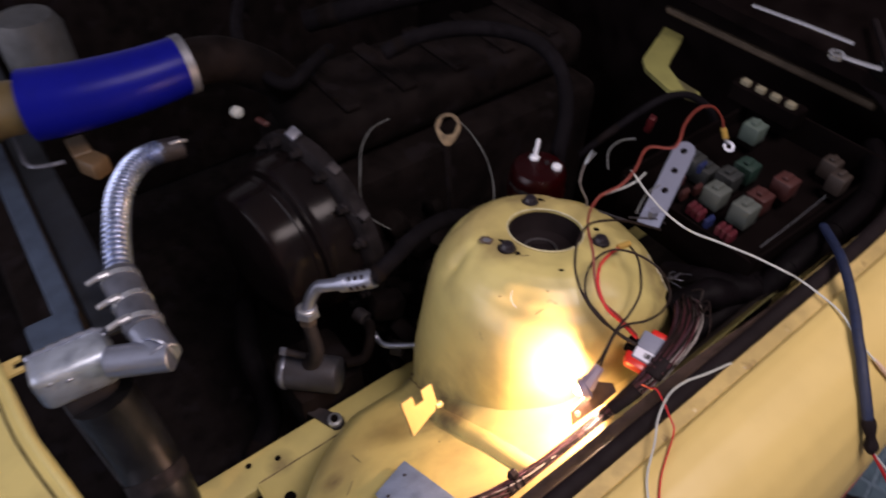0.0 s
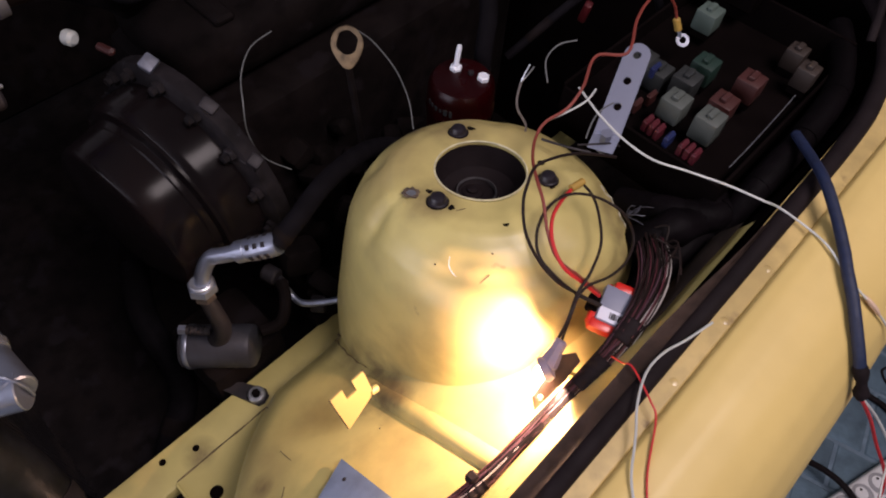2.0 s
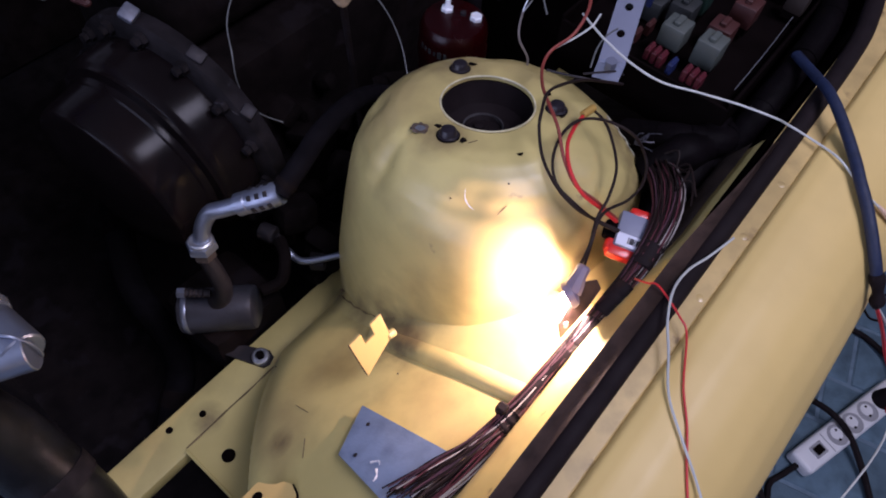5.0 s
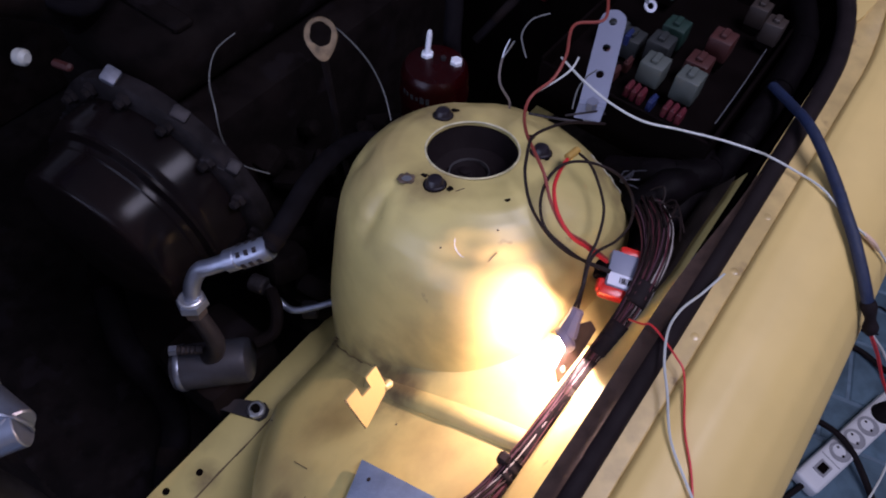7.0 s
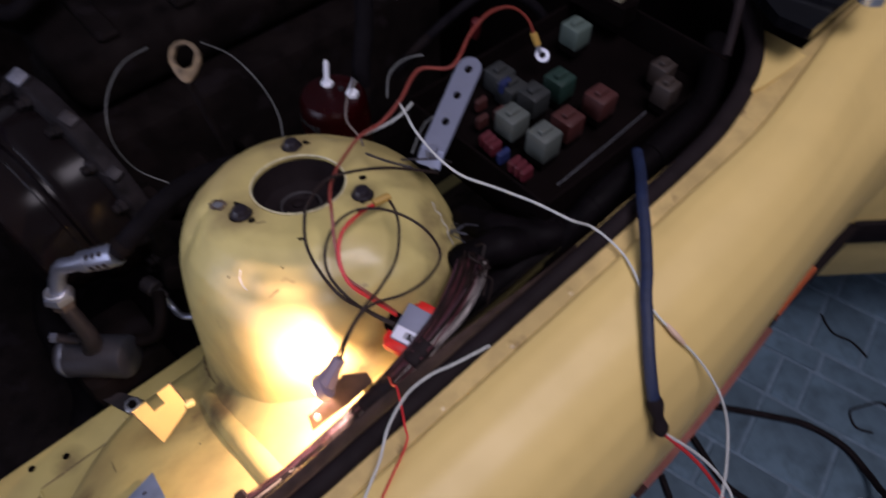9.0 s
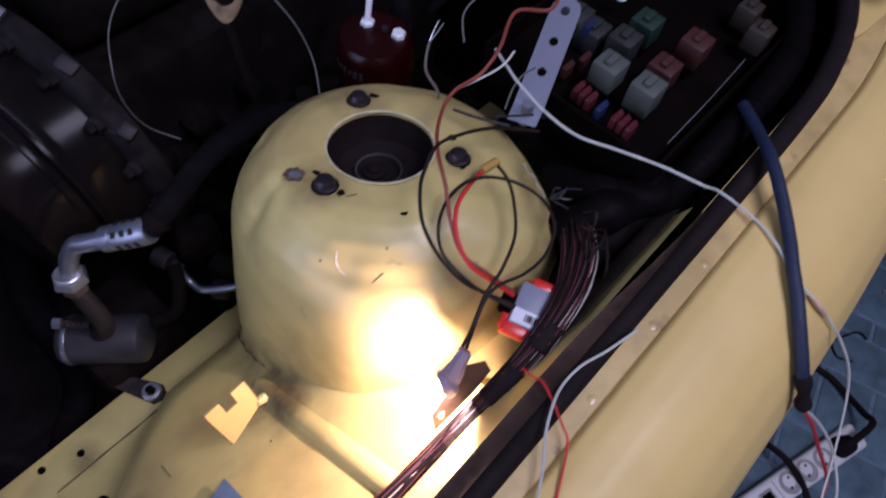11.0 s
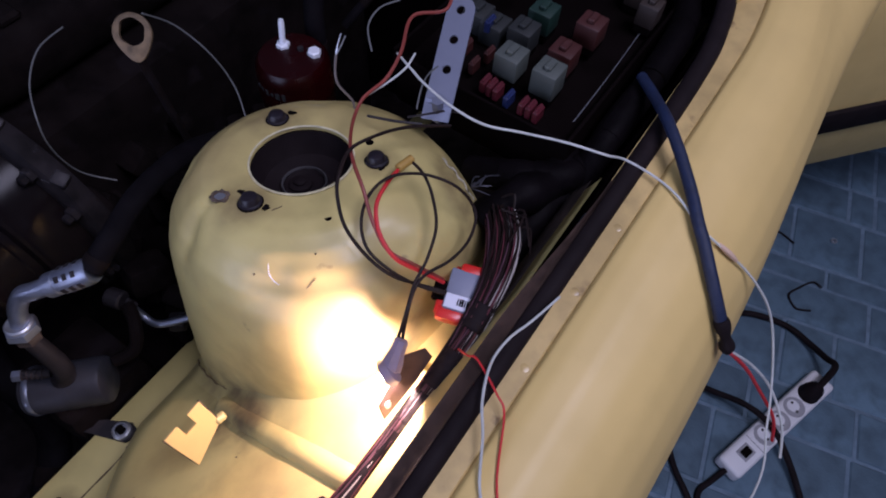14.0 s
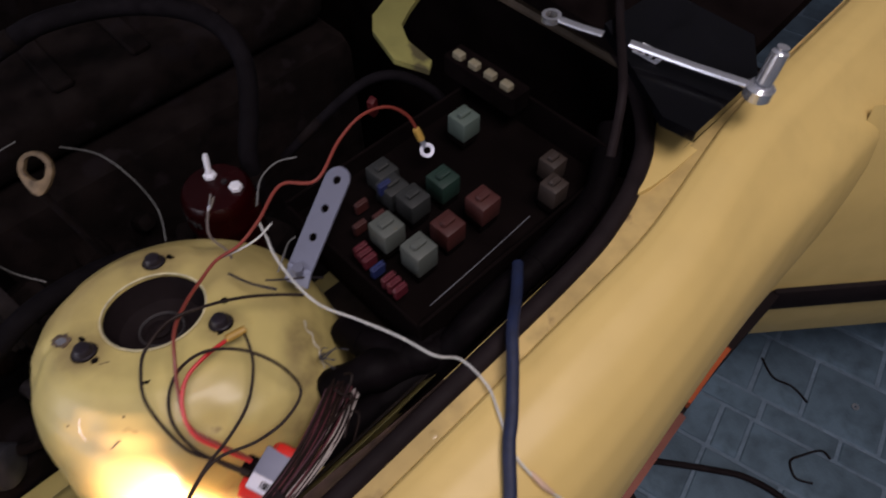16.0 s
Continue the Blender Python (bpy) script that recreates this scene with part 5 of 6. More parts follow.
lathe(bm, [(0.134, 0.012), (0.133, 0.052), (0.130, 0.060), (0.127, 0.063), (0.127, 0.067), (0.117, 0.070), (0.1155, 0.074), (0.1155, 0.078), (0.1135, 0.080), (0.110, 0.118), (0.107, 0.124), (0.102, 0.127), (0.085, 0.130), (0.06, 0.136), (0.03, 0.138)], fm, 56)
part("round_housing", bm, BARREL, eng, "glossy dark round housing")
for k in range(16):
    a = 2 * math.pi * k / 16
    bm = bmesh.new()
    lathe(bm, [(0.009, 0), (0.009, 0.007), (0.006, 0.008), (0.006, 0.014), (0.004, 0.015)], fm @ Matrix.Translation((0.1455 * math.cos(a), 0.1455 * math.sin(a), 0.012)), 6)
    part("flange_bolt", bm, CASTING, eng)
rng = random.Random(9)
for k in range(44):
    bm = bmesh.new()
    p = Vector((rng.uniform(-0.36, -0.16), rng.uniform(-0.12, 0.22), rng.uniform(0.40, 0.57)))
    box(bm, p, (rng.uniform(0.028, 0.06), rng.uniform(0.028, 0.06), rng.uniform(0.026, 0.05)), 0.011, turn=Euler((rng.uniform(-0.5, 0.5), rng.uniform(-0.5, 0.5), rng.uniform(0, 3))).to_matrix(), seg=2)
    part("casting_lug", bm, DIM_GRIME, eng)
TABMETAL = material("dull_tab_steel", (0.16, 0.17, 0.21), 0.5, metal=0.5, vary=0.4, scale=80)
tabs = [((-0.386, -0.142, 0.768), (0.018, 0.02, 0.010), TABMETAL), ((-0.237, -0.119, 0.703), (0.016, 0.016, 0.012), DARKMETAL), ((-0.25, -0.125, 0.70), (0.012, 0.012, 0.012), DARKMETAL), ((-0.30, -0.125, 0.75), (0.02, 0.016, 0.01), DARKMETAL)]
for p, sz, tone in tabs:
    bm = bmesh.new()
    box(bm, p, sz, 0.003, turn=Euler((0.3, 0.5, 0.4)).to_matrix(), seg=2)
    part("lug", bm, tone, eng)
bm = bmesh.new()
rod(bm, (-0.482, -0.181, 0.766), (-0.498, -0.187, 0.765), 0.0095, 16, 0.004)
part("pale_knob", bm, W_WHITE, eng, "pale plastic knob")
bm = bmesh.new()
box(bm, (-0.443, -0.164, 0.766), (0.026, 0.010, 0.009), 0.003, turn=Matrix.Rotation(radians(15), 3, "Z"))
part("red_clip", bm, R_RED, eng, "dull red clip")

bm = bmesh.new()
box(bm, (-0.129, 0.365, 0.726), (0.011, 0.012, 0.038), 0.003, turn=Euler((0.3, 0.2, 0.3)).to_matrix(), seg=2)
clip = single("red_clip", bm, material("dull_red_clip", (0.16, 0.012, 0.016), 0.5, vary=0.2), "small dull red clip beside the fuse box", "clip")

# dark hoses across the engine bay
# hose black lowered too, in place of the bay's missing shade
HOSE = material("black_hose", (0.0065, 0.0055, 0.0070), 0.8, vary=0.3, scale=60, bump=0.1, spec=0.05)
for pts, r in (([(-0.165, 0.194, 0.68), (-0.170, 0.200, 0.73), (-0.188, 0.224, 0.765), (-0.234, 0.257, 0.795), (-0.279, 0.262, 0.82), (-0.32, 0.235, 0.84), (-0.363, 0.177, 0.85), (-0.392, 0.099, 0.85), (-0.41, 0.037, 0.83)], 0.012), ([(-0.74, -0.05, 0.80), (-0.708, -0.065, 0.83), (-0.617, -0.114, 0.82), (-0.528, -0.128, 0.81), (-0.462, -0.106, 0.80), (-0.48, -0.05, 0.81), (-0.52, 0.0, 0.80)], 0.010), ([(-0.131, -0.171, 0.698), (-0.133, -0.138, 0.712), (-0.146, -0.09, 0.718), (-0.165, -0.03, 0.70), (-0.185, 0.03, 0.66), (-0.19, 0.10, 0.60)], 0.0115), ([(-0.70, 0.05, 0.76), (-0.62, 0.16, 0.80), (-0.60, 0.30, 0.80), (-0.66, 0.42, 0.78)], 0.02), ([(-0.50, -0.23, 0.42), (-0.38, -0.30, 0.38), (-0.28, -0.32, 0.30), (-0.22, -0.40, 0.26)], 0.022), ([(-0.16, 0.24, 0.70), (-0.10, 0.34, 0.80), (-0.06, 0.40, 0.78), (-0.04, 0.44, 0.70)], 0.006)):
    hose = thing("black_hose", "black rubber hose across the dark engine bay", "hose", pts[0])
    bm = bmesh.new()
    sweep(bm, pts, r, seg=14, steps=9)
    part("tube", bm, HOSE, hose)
    line = spline(pts, 14)
    for k in (4, len(line) - 9):
        bm = bmesh.new()
        sweep(bm, line[k:k + 4], r * 1.08, seg=14, smooth=False)
        part("hose_clamp", bm, DIM_GRIME, hose)

# red capped sensor housing behind the tower
ZINC = material("bright_zinc", (0.86, 0.90, 0.98), 0.5, metal=0.2, vary=0.04)
red = thing("red_canister", "dark red canister with two pale nuts and a stud on top", "canister", (-0.15, 0.13, 0.66))
RC = Matrix.Translation((-0.152, 0.140, 0.0))
bm = bmesh.new()
lathe(bm, [(0.040, 0.60), (0.043, 0.64), (0.043, 0.676), (0.0445, 0.680), (0.0445, 0.690), (0.043, 0.694), (0.043, 0.712), (0.0415, 0.722), (0.037, 0.728), (0.012, 0.730)], RC, 40)
part("body", bm, material("dark_red_gloss", (0.016, 0.0006, 0.0010), 0.28, vary=0.25, coat=0.12, spec=0.2), red)
for k, (w, tall) in enumerate(((0.004, 0.007), (0.003, 0.006), (0.004, 0.007), (0.003, 0.005), (0.005, 0.009), (0.004, 0.009))):
    bm = bmesh.new()
    a = radians(-112 + 9.5 * k)
    box(bm, (-0.152 + 0.0432 * math.cos(a), 0.140 + 0.0432 * math.sin(a), 0.7035), (w, 0.0012, tall), turn=Matrix.Rotation(a + math.pi / 2, 3, "Z"))
    part("print_bar", bm, R_GREY, red)
for x, y in ((-0.168, 0.145), (-0.132, 0.157)):
    bm = bmesh.new()
    lathe(bm, [(0.0080, 0.727), (0.0080, 0.7335), (0.0065, 0.7350), (0.0030, 0.7350)], Matrix.Translation((x, y, 0)), 6)
    part("nut", bm, ZINC, red, "bright nut")
bm = bmesh.new()
prof = [(0.0036, 0.735)] + [(0.0036 - 0.0005 * (k % 2), 0.736 + 0.0012 * k) for k in range(22)] + [(0.0026, 0.764)]
lathe(bm, prof, Matrix.Translation((-0.168, 0.145, 0)) @ Matrix.Translation((0, 0, 0.735)) @ Matrix.Rotation(radians(-8), 4, "X") @ Matrix.Translation((0, 0, -0.735)), 12)
part("stud", bm, ZINC, red, "bright threaded stud")
bm = bmesh.new()
rod(bm, (-0.1475, 0.1515, 0.7285), (-0.1475, 0.1515, 0.7340), 0.0036, 6)
part("small_nut", bm, DARKMETAL, red)

# dipstick
dip = thing("dipstick", "oil dipstick with a worn tan eyelet handle", "dipstick", (-0.19, 0, 0.7))
ring_m = Matrix.Translation((-0.193, -0.003, 0.834)) @ (Vector((0.45, -0.40, 0.55))).to_track_quat("Z", "Y").to_matrix().to_4x4()
bm = bmesh.new()
n = 36
rings = []
for z, grow in ((-0.0024, 1.0), (-0.0032, 0.93), (0.0032, 0.93), (0.0024, 1.0)):
    rings.append([ring_m @ Vector((0.0170 * grow * math.cos(a), (0.0178 + 0.0085 * max(0, -math.sin(a)) ** 3) * grow * math.sin(a), z)) for a in [2 * math.pi * k / n for k in range(n)]])
hole = [[ring_m @ Vector((0.0112 * math.cos(a) + 0.0006 * math.sin(5 * a), 0.001 + 0.0124 * math.sin(a), z)) for a in [2 * math.pi * k / n for k in range(n)]] for z in (0.0030, -0.0030)]
loop = [[bm.verts.new(p) for p in r] for r in (rings[1], rings[0], rings[3], rings[2], hole[0], hole[1])]
for a, c in zip(loop, loop[1:] + loop[:1]):
    for k in range(n):
        bm.faces.new((a[k], a[(k + 1) % n], c[(k + 1) % n], c[k]))
part("ring_handle", bm, material("faded_tan_plastic", (0.15, 0.10, 0.052), 0.6, vary=0.4, scale=120, spots=(0.05, 0.03, 0.02), spot_scale=90, spot_cut=0.58), dip, "worn tan eyelet handle")
bm = bmesh.new()
rod(bm, ring_m @ Vector((0, -0.022, 0)), (-0.20, 0.02, 0.55), 0.004, 10)
part("tube", bm, DIM_GRIME, dip)
bm = bmesh.new()
sweep(bm, [(-0.224, 0.029, 0.820), (-0.226, 0.059, 0.785), (-0.203, 0.074, 0.748), (-0.183, 0.077, 0.710), (-0.161, 0.064, 0.684)], 0.0009, seg=7, steps=6)
part("wire_right", bm, W_GREY, dip)
cord("looped_wire", [(-0.349, 0.002, 0.758), (-0.343, -0.034, 0.757), (-0.319, -0.067, 0.750), (-0.287, -0.090, 0.740), (-0.277, -0.099, 0.705), (-0.272, -0.090, 0.660), (-0.251, -0.067, 0.636)], 0.0009, W_GREY, "thin grey wire bent in an arc above the engine")

# air conditioning hose fitting and canister
fit_ = thing("hose_fitting", "aluminium elbow fitting with a ribbed crimped ferrule", "pipe fitting", (-0.18, -0.23, 0.6))
f0, f1 = Vector((-0.166, -0.203, 0.677)), Vector((-0.129, -0.169, 0.699))
bm = bmesh.new()
h = (f1 - f0).length
lathe(bm, [(0.0098, 0), (0.0128, 0.002), (0.0128, h * 0.26), (0.0120, h * 0.28), (0.0120, h * 0.30), (0.0134, h * 0.32), (0.0134, h * 0.92), (0.0120, h)], along(f0, f1), 20)
part("ferrule", bm, ALU, fit_)
for ring_k in range(3):
    for k in range(6):
        bm = bmesh.new()
        a = 2 * math.pi * k / 6
        box(bm, (0.0133 * math.cos(a), 0.0133 * math.sin(a), h * (0.42 + 0.18 * ring_k)), (0.0018, 0.006, 0.0045), turn=Matrix.Rotation(a, 3, "Z"))
        bmesh.ops.transform(bm, matrix=along(f0, f1), verts=bm.verts)
        part("crimp_mark", bm, DARKMETAL, fit_)
bm = bmesh.new()
sweep(bm, [f0 + (f1 - f0) * 0.05, f0 - (f1 - f0) * 0.35, (-0.190, -0.224, 0.662), (-0.194, -0.236, 0.645), (-0.192, -0.246, 0.622)], 0.0092, seg=16, steps=8)
part("elbow", bm, ALU, fit_)
NUT = Matrix.Translation((-0.1915, -0.2465, 0.621)) @ frame_of((0.10, -0.12, -1.0)).to_4x4()
bm = bmesh.new()
lathe(bm, [(0.0125, -0.008), (0.0165, -0.006), (0.0178, -0.001), (0.0178, 0.003), (0.0150, 0.005)], NUT, 6)
nut = part("collar_nut", bm, ALU, fit_, "worn aluminium collar nut")
bm = bmesh.new()
lathe(bm, [(0.0098, -0.0092), (0.0120, -0.0105), (0.0140, -0.0092), (0.0140, -0.0070)], NUT, 28)
part("washer", bm, STEEL, nut)
bm = bmesh.new()
lathe(bm, [(0.0120, 0.004), (0.0132, 0.006), (0.0132, 0.017), (0.0115, 0.019)], NUT, 6)
part("hex_nut", bm, material("brown_zinc", (0.16, 0.13, 0.12), 0.4, metal=0.6, vary=0.4, scale=60, bump=0.15), fit_, "brown-stained hex nut")
bm = bmesh.new()
sweep(bm, [(-0.189, -0.249, 0.604), (-0.181, -0.249, 0.578), (-0.176, -0.250, 0.552), (-0.180, -0.254, 0.528), (-0.190, -0.259, 0.510)], 0.0108, seg=14, steps=6, radii=lambda t: 0.9 + 0.25 * t)
part("neck", bm, DARKMETAL, fit_)

can = thing("compressor", "dull grey compressor canister with two pipe stubs", "compressor", (-0.19, -0.26, 0.45))
p0, p1 = Vector((-0.228, -0.294, 0.480)), Vector((-0.158, -0.226, 0.488))
bm = bmesh.new()
h = (p1 - p0).length
lathe(bm, [(0.020, 0), (0.0275, 0.003), (0.029, 0.007), (0.029, h - 0.008), (0.0275, h - 0.003), (0.022, h)], along(p0, p1), 32)
part("canister", bm, material("dull_zinc_can", (0.065, 0.066, 0.080), 0.45, metal=0.5, vary=0.4, scale=30, bump=0.15), can)
bm = bmesh.new()
rod(bm, (-0.192, -0.262, 0.530), (-0.214, -0.283, 0.533), 0.0052, 10)
for q in range(5):
    c = Vector((-0.198, -0.2677, 0.5308)).lerp(Vector((-0.213, -0.282, 0.5329)), q / 4)
    lathe(bm, [(0.0050, -0.0011), (0.0066, 0), (0.0050, 0.0011)], along(c, c + Vector((-0.72, -0.69, 0.1))), 12)
stub = part("threaded_stub", bm, DARKMETAL, can)
bm = bmesh.new()
rod(bm, (-0.213, -0.282, 0.533), (-0.220, -0.289, 0.5335), 0.0068, 6, 0.0008)
part("stub_cap", bm, ALU, stub)
bm = bmesh.new()
lathe(bm, [(0.0292, 0.008), (0.0300, 0.0095), (0.0300, 0.0135), (0.0292, 0.015)], along(p0, p1), 32, cap=False)
part("end_band", bm, ALU, can, "worn bright end band")
bm = bmesh.new()
sweep(bm, [(-0.165, -0.21, 0.50), (-0.155, -0.185, 0.505), (-0.165, -0.165, 0.53), (-0.185, -0.155, 0.54)], 0.008, seg=10, steps=6)
part("outlet", bm, DIM_GRIME, can)
bm = bmesh.new()
box(bm, (-0.22, -0.24, 0.42), (0.12, 0.12, 0.09), 0.02, seg=2)
part("body", bm, DIM_GRIME, can)

pp = thing("small_pipe", "thin bent aluminium pipe with a dark union", "pipe", (-0.17, -0.14, 0.5))
bm = bmesh.new()
sweep(bm, [(-0.190, -0.152, 0.525), (-0.178, -0.150, 0.508), (-0.160, -0.147, 0.502), (-0.140, -0.128, 0.505), (-0.120, -0.105, 0.512)], 0.0048, seg=12, steps=7)
part("tube", bm, ALU, pp)
bm = bmesh.new()
rod(bm, (-0.196, -0.155, 0.532), (-0.187, -0.151, 0.520), 0.0085, 6, 0.001)
rod(bm, (-0.215, -0.160, 0.535), (-0.194, -0.154, 0.535), 0.012, 16, 0.002)
part("union", bm, DARKMETAL, pp)
bm = bmesh.new()
box(bm, (-0.150, -0.128, 0.488), (0.022, 0.022, 0.018), 0.004, turn=Matrix.Rotation(radians(40), 3, "Z"), seg=2)
part("clamp", bm, DARKMETAL, pp)

# ---- radiator side ----
rad = thing("radiator", "aluminium radiator with a welded end tank and dark core", "radiator", (-0.5, -0.52, 0.3))
bm = bmesh.new()
box(bm, (-0.62, -0.53, 0.50), (0.82, 0.05, 0.44), 0.004)
part("core", bm, DIM_GRIME, rad)
bm = bmesh.new()
box(bm, (-0.23, -0.502, 0.50), (0.0016, 0.008, 0.42))
fin = part("fin", bm, DARKMETAL, rad)
for k in range(1, 70):
    ob = new("fin", fin.data)
    ob.parent, ob.matrix_parent_inverse = rad, fin.matrix_parent_inverse
    ob.location = (-0.0112 * k, 0, 0)
TOPRAIL = material("dusty_blue_alu", (0.050, 0.078, 0.125), 0.55, metal=0.3, vary=0.2)
bm = bmesh.new()
box(bm, (-0.66, -0.508, 0.724), (0.78, 0.026, 0.006), 0.002)
part("top_rail", bm, TOPRAIL, rad)
bm = bmesh.new()
box(bm, (-0.247, -0.525, 0.724), (0.062, 0.056, 0.016), 0.005, seg=2)
part("tank_shoulder", bm, TOPRAIL, rad)
bm = bmesh.new()
box(bm, (-0.605, -0.468, 0.712), (0.76, 0.045, 0.010), 0.003)
part("fan_shroud", bm, material("blue_black_plastic", (0.008, 0.012, 0.020), 0.6, vary=0.3), rad, "dull blue-black fan shroud")
WELDED = material("welded_aluminium", (0.56, 0.64, 0.78), 0.42, metal=0.65, vary=0.4, scale=45, bump=0.9, bump_scale=55)
bm = bmesh.new()
box(bm, (-0.189, -0.522, 0.725), (0.048, 0.082, 0.056), 0.012, turn=Matrix.Rotation(radians(-4), 3, "Z"), seg=4)
tank = part("end_tank", bm, WELDED, rad, "rough welded aluminium end tank")
bm = bmesh.new()
sweep(bm, [(-0.2090, -0.558, 0.7480), (-0.2085, -0.524, 0.7500), (-0.2060, -0.486, 0.7480), (-0.2020, -0.4815, 0.735), (-0.2010, -0.4815, 0.705)], 0.0048, seg=8, steps=12, radii=lambda t: 1 + 0.16 * math.sin(70 * t))
part("weld_seam", bm, ALU, tank)
rough_rng = random.Random(21)
for k in range(7):
    bm = bmesh.new()
    p = Vector((-0.1690 + 0.002 * math.sin(4 * k), -0.546 + 0.0085 * k, 0.7420 - 0.002 * (k % 3)))
    bmesh.ops.create_icosphere(bm, subdivisions=2, radius=0.0036)
    bmesh.ops.transform(bm, matrix=Matrix.Translation(p) @ Matrix.Diagonal((rough_rng.uniform(0.8, 1.5), rough_rng.uniform(0.8, 1.5), 0.8, 1)), verts=bm.verts)
    part("weld_blob", bm, ALU, tank)
bm = bmesh.new()
box(bm, (-0.190, -0.521, 0.55), (0.040, 0.062, 0.32), 0.014, seg=2)
part("tank_side", bm, DARKMETAL, rad)
bm = bmesh.new()
rod(bm, (-0.160, -0.487, 0.742), (-0.128, -0.429, 0.745), 0.0185, 22, 0.001)
part("outlet_pipe", bm, ALU, rad, "bright aluminium outlet pipe")
bm = bmesh.new()
rod(bm, (-0.128, -0.437, 0.745), (-0.190, -0.441, 0.746), 0.0195, 22, 0.0015)
part("outlet_neck", bm, ALU, rad)
bm = bmesh.new()
sweep(bm, [Vector((-0.1385, -0.438, 0.745)) + Vector((0.45 * math.cos(a), 0.75 * math.cos(a), 1.25 * math.sin(a))) * 0.0195 + Vector((0.006, -0.003, 0)) * math.cos(a) for a in [2 * math.pi * k / 24 for k in range(24)]], 0.0016, seg=6, steps=2, closed=True)
part("mitre_weld", bm, ALU, rad)
low = thing("lower_hose", "wide dull metal charge pipe below the radiator tank", "pipe", (-0.1, -0.5, 0.4))
bm = bmesh.new()
sweep(bm, [(-0.178, -0.512, 0.675), (-0.150, -0.505, 0.60), (-0.10, -0.505, 0.54), (-0.06, -0.51, 0.48), (-0.03, -0.50, 0.40), (-0.03, -0.48, 0.30)], 0.036, seg=22, steps=8)
part("pipe", bm, material("sooty_pipe", (0.040, 0.040, 0.046), 0.36, metal=0.6, vary=0.7, scale=22, bump=1.0, bump_scale=38), low)
for k in (12, 22):
    bm = bmesh.new()
    sweep(bm, spline([(-0.178, -0.512, 0.675), (-0.150, -0.505, 0.60), (-0.10, -0.505, 0.54), (-0.06, -0.51, 0.48), (-0.03, -0.50, 0.40), (-0.03, -0.48, 0.30)], 8)[k:k + 3], 0.0375, seg=22, smooth=False)
    part("weld_bead", bm, CASTING, low)

flex = thing("flexible_hose", "chromed corrugated flexible coolant hose with clamps", "hose", (-0.3, -0.42, 0.75))
FLEX = [(-0.262, -0.437, 0.757), (-0.295, -0.427, 0.768), (-0.335, -0.412, 0.777), (-0.378, -0.394, 0.780), (-0.415, -0.370, 0.780), (-0.440, -0.344, 0.778), (-0.447, -0.318, 0.775)]
line = spline(FLEX, 64)
bm = bmesh.new()
sweep(bm, line, 0.0162, seg=20, radii=lambda t: 0.76 + 0.30 * (0.5 + 0.5 * math.cos(2 * math.pi * t * 34)), smooth=False)
part("corrugated_tube", bm, material("flex_steel", (0.38, 0.45, 0.62), 0.26, metal=0.9, vary=0.15), flex, smooth=80)
CUFF0, CUFF1 = Vector((-0.176, -0.440, 0.746)), Vector((-0.268, -0.4385, 0.757))
bm = bmesh.new()
rod(bm, CUFF0, CUFF1, 0.0212, 20, 0.002)
part("hose_cuff", bm, material("dull_cuff", (0.10, 0.11, 0.14), 0.5, metal=0.4, vary=0.3, bump=0.1), flex, "dull grey hose cuff")
for q, tilt in ((0.10, 0.22), (0.45, -0.10), (0.86, 0.08)):
    c = CUFF0.lerp(CUFF1, q)
    cm = along(c, c + Vector((-1, 0.04 + tilt, 0.12)))
    bm = bmesh.new()
    lathe(bm, [(0.0195, -0.0035), (0.0226, -0.0035), (0.0226, 0.0035), (0.0195, 0.0035)], cm, 28, cap=False)
    clamp = part("hose_clamp", bm, CHROME, flex, "steel worm clamp")
    bm = bmesh.new()
    box(bm, c + Vector((0, -0.014, 0.020)), (0.009, 0.014, 0.008), 0.002)
    rod(bm, c + Vector((0, -0.018, 0.021)), c + Vector((0.001, -0.034, 0.018)), 0.0036, 8, 0.0006)
    part("clamp_screw", bm, STEEL, clamp)
bm = bmesh.new()
rod(bm, (-0.447, -0.320, 0.775), (-0.447, -0.285, 0.770), 0.0165, 18, 0.003)
part("end_fitting", bm, DARKMETAL, flex)
bm = bmesh.new()
sweep(bm, [(-0.440, -0.302, 0.786), (-0.438, -0.290, 0.787), (-0.440, -0.280, 0.783)], 0.0025, seg=8, steps=4)
part("clip_end", bm, STEEL, flex)

blue = thing("intercooler_hose", "blue silicone intercooler hose with a steel band clamp", "hose", (-0.53, -0.33, 0.85))
BL = [(-0.548, -0.437, 0.842), (-0.530, -0.380, 0.844), (-0.520, -0.300, 0.846), (-0.522, -0.234, 0.848)]
bm = bmesh.new()
sweep(bm, BL, 0.047, seg=28, steps=8, radii=lambda t: 1.04 - 0.18 * t)
part("silicone_sleeve", bm, BLUEHOSE, blue)
bm = bmesh.new()
lathe(bm, [(0.0385, -0.006), (0.0425, -0.006), (0.0425, 0.006), (0.0385, 0.006)], along(BL[-1], Vector(BL[-1]) + Vector((0.0, 0.085, 0.002))) @ Matrix.Translation((0, 0, 0.002)), 36, cap=False)
part("band_clamp", bm, material("dull_band_steel", (0.22, 0.23, 0.26), 0.5, metal=0.6, vary=0.3), blue)
bm = bmesh.new()
sweep(bm, [(-0.522, -0.240, 0.848), (-0.520, -0.18, 0.84), (-0.53, -0.11, 0.79), (-0.56, -0.06, 0.72)], 0.034, seg=22, steps=6)
part("pipe", bm, DIM_GRIME, blue)
bm = bmesh.new()
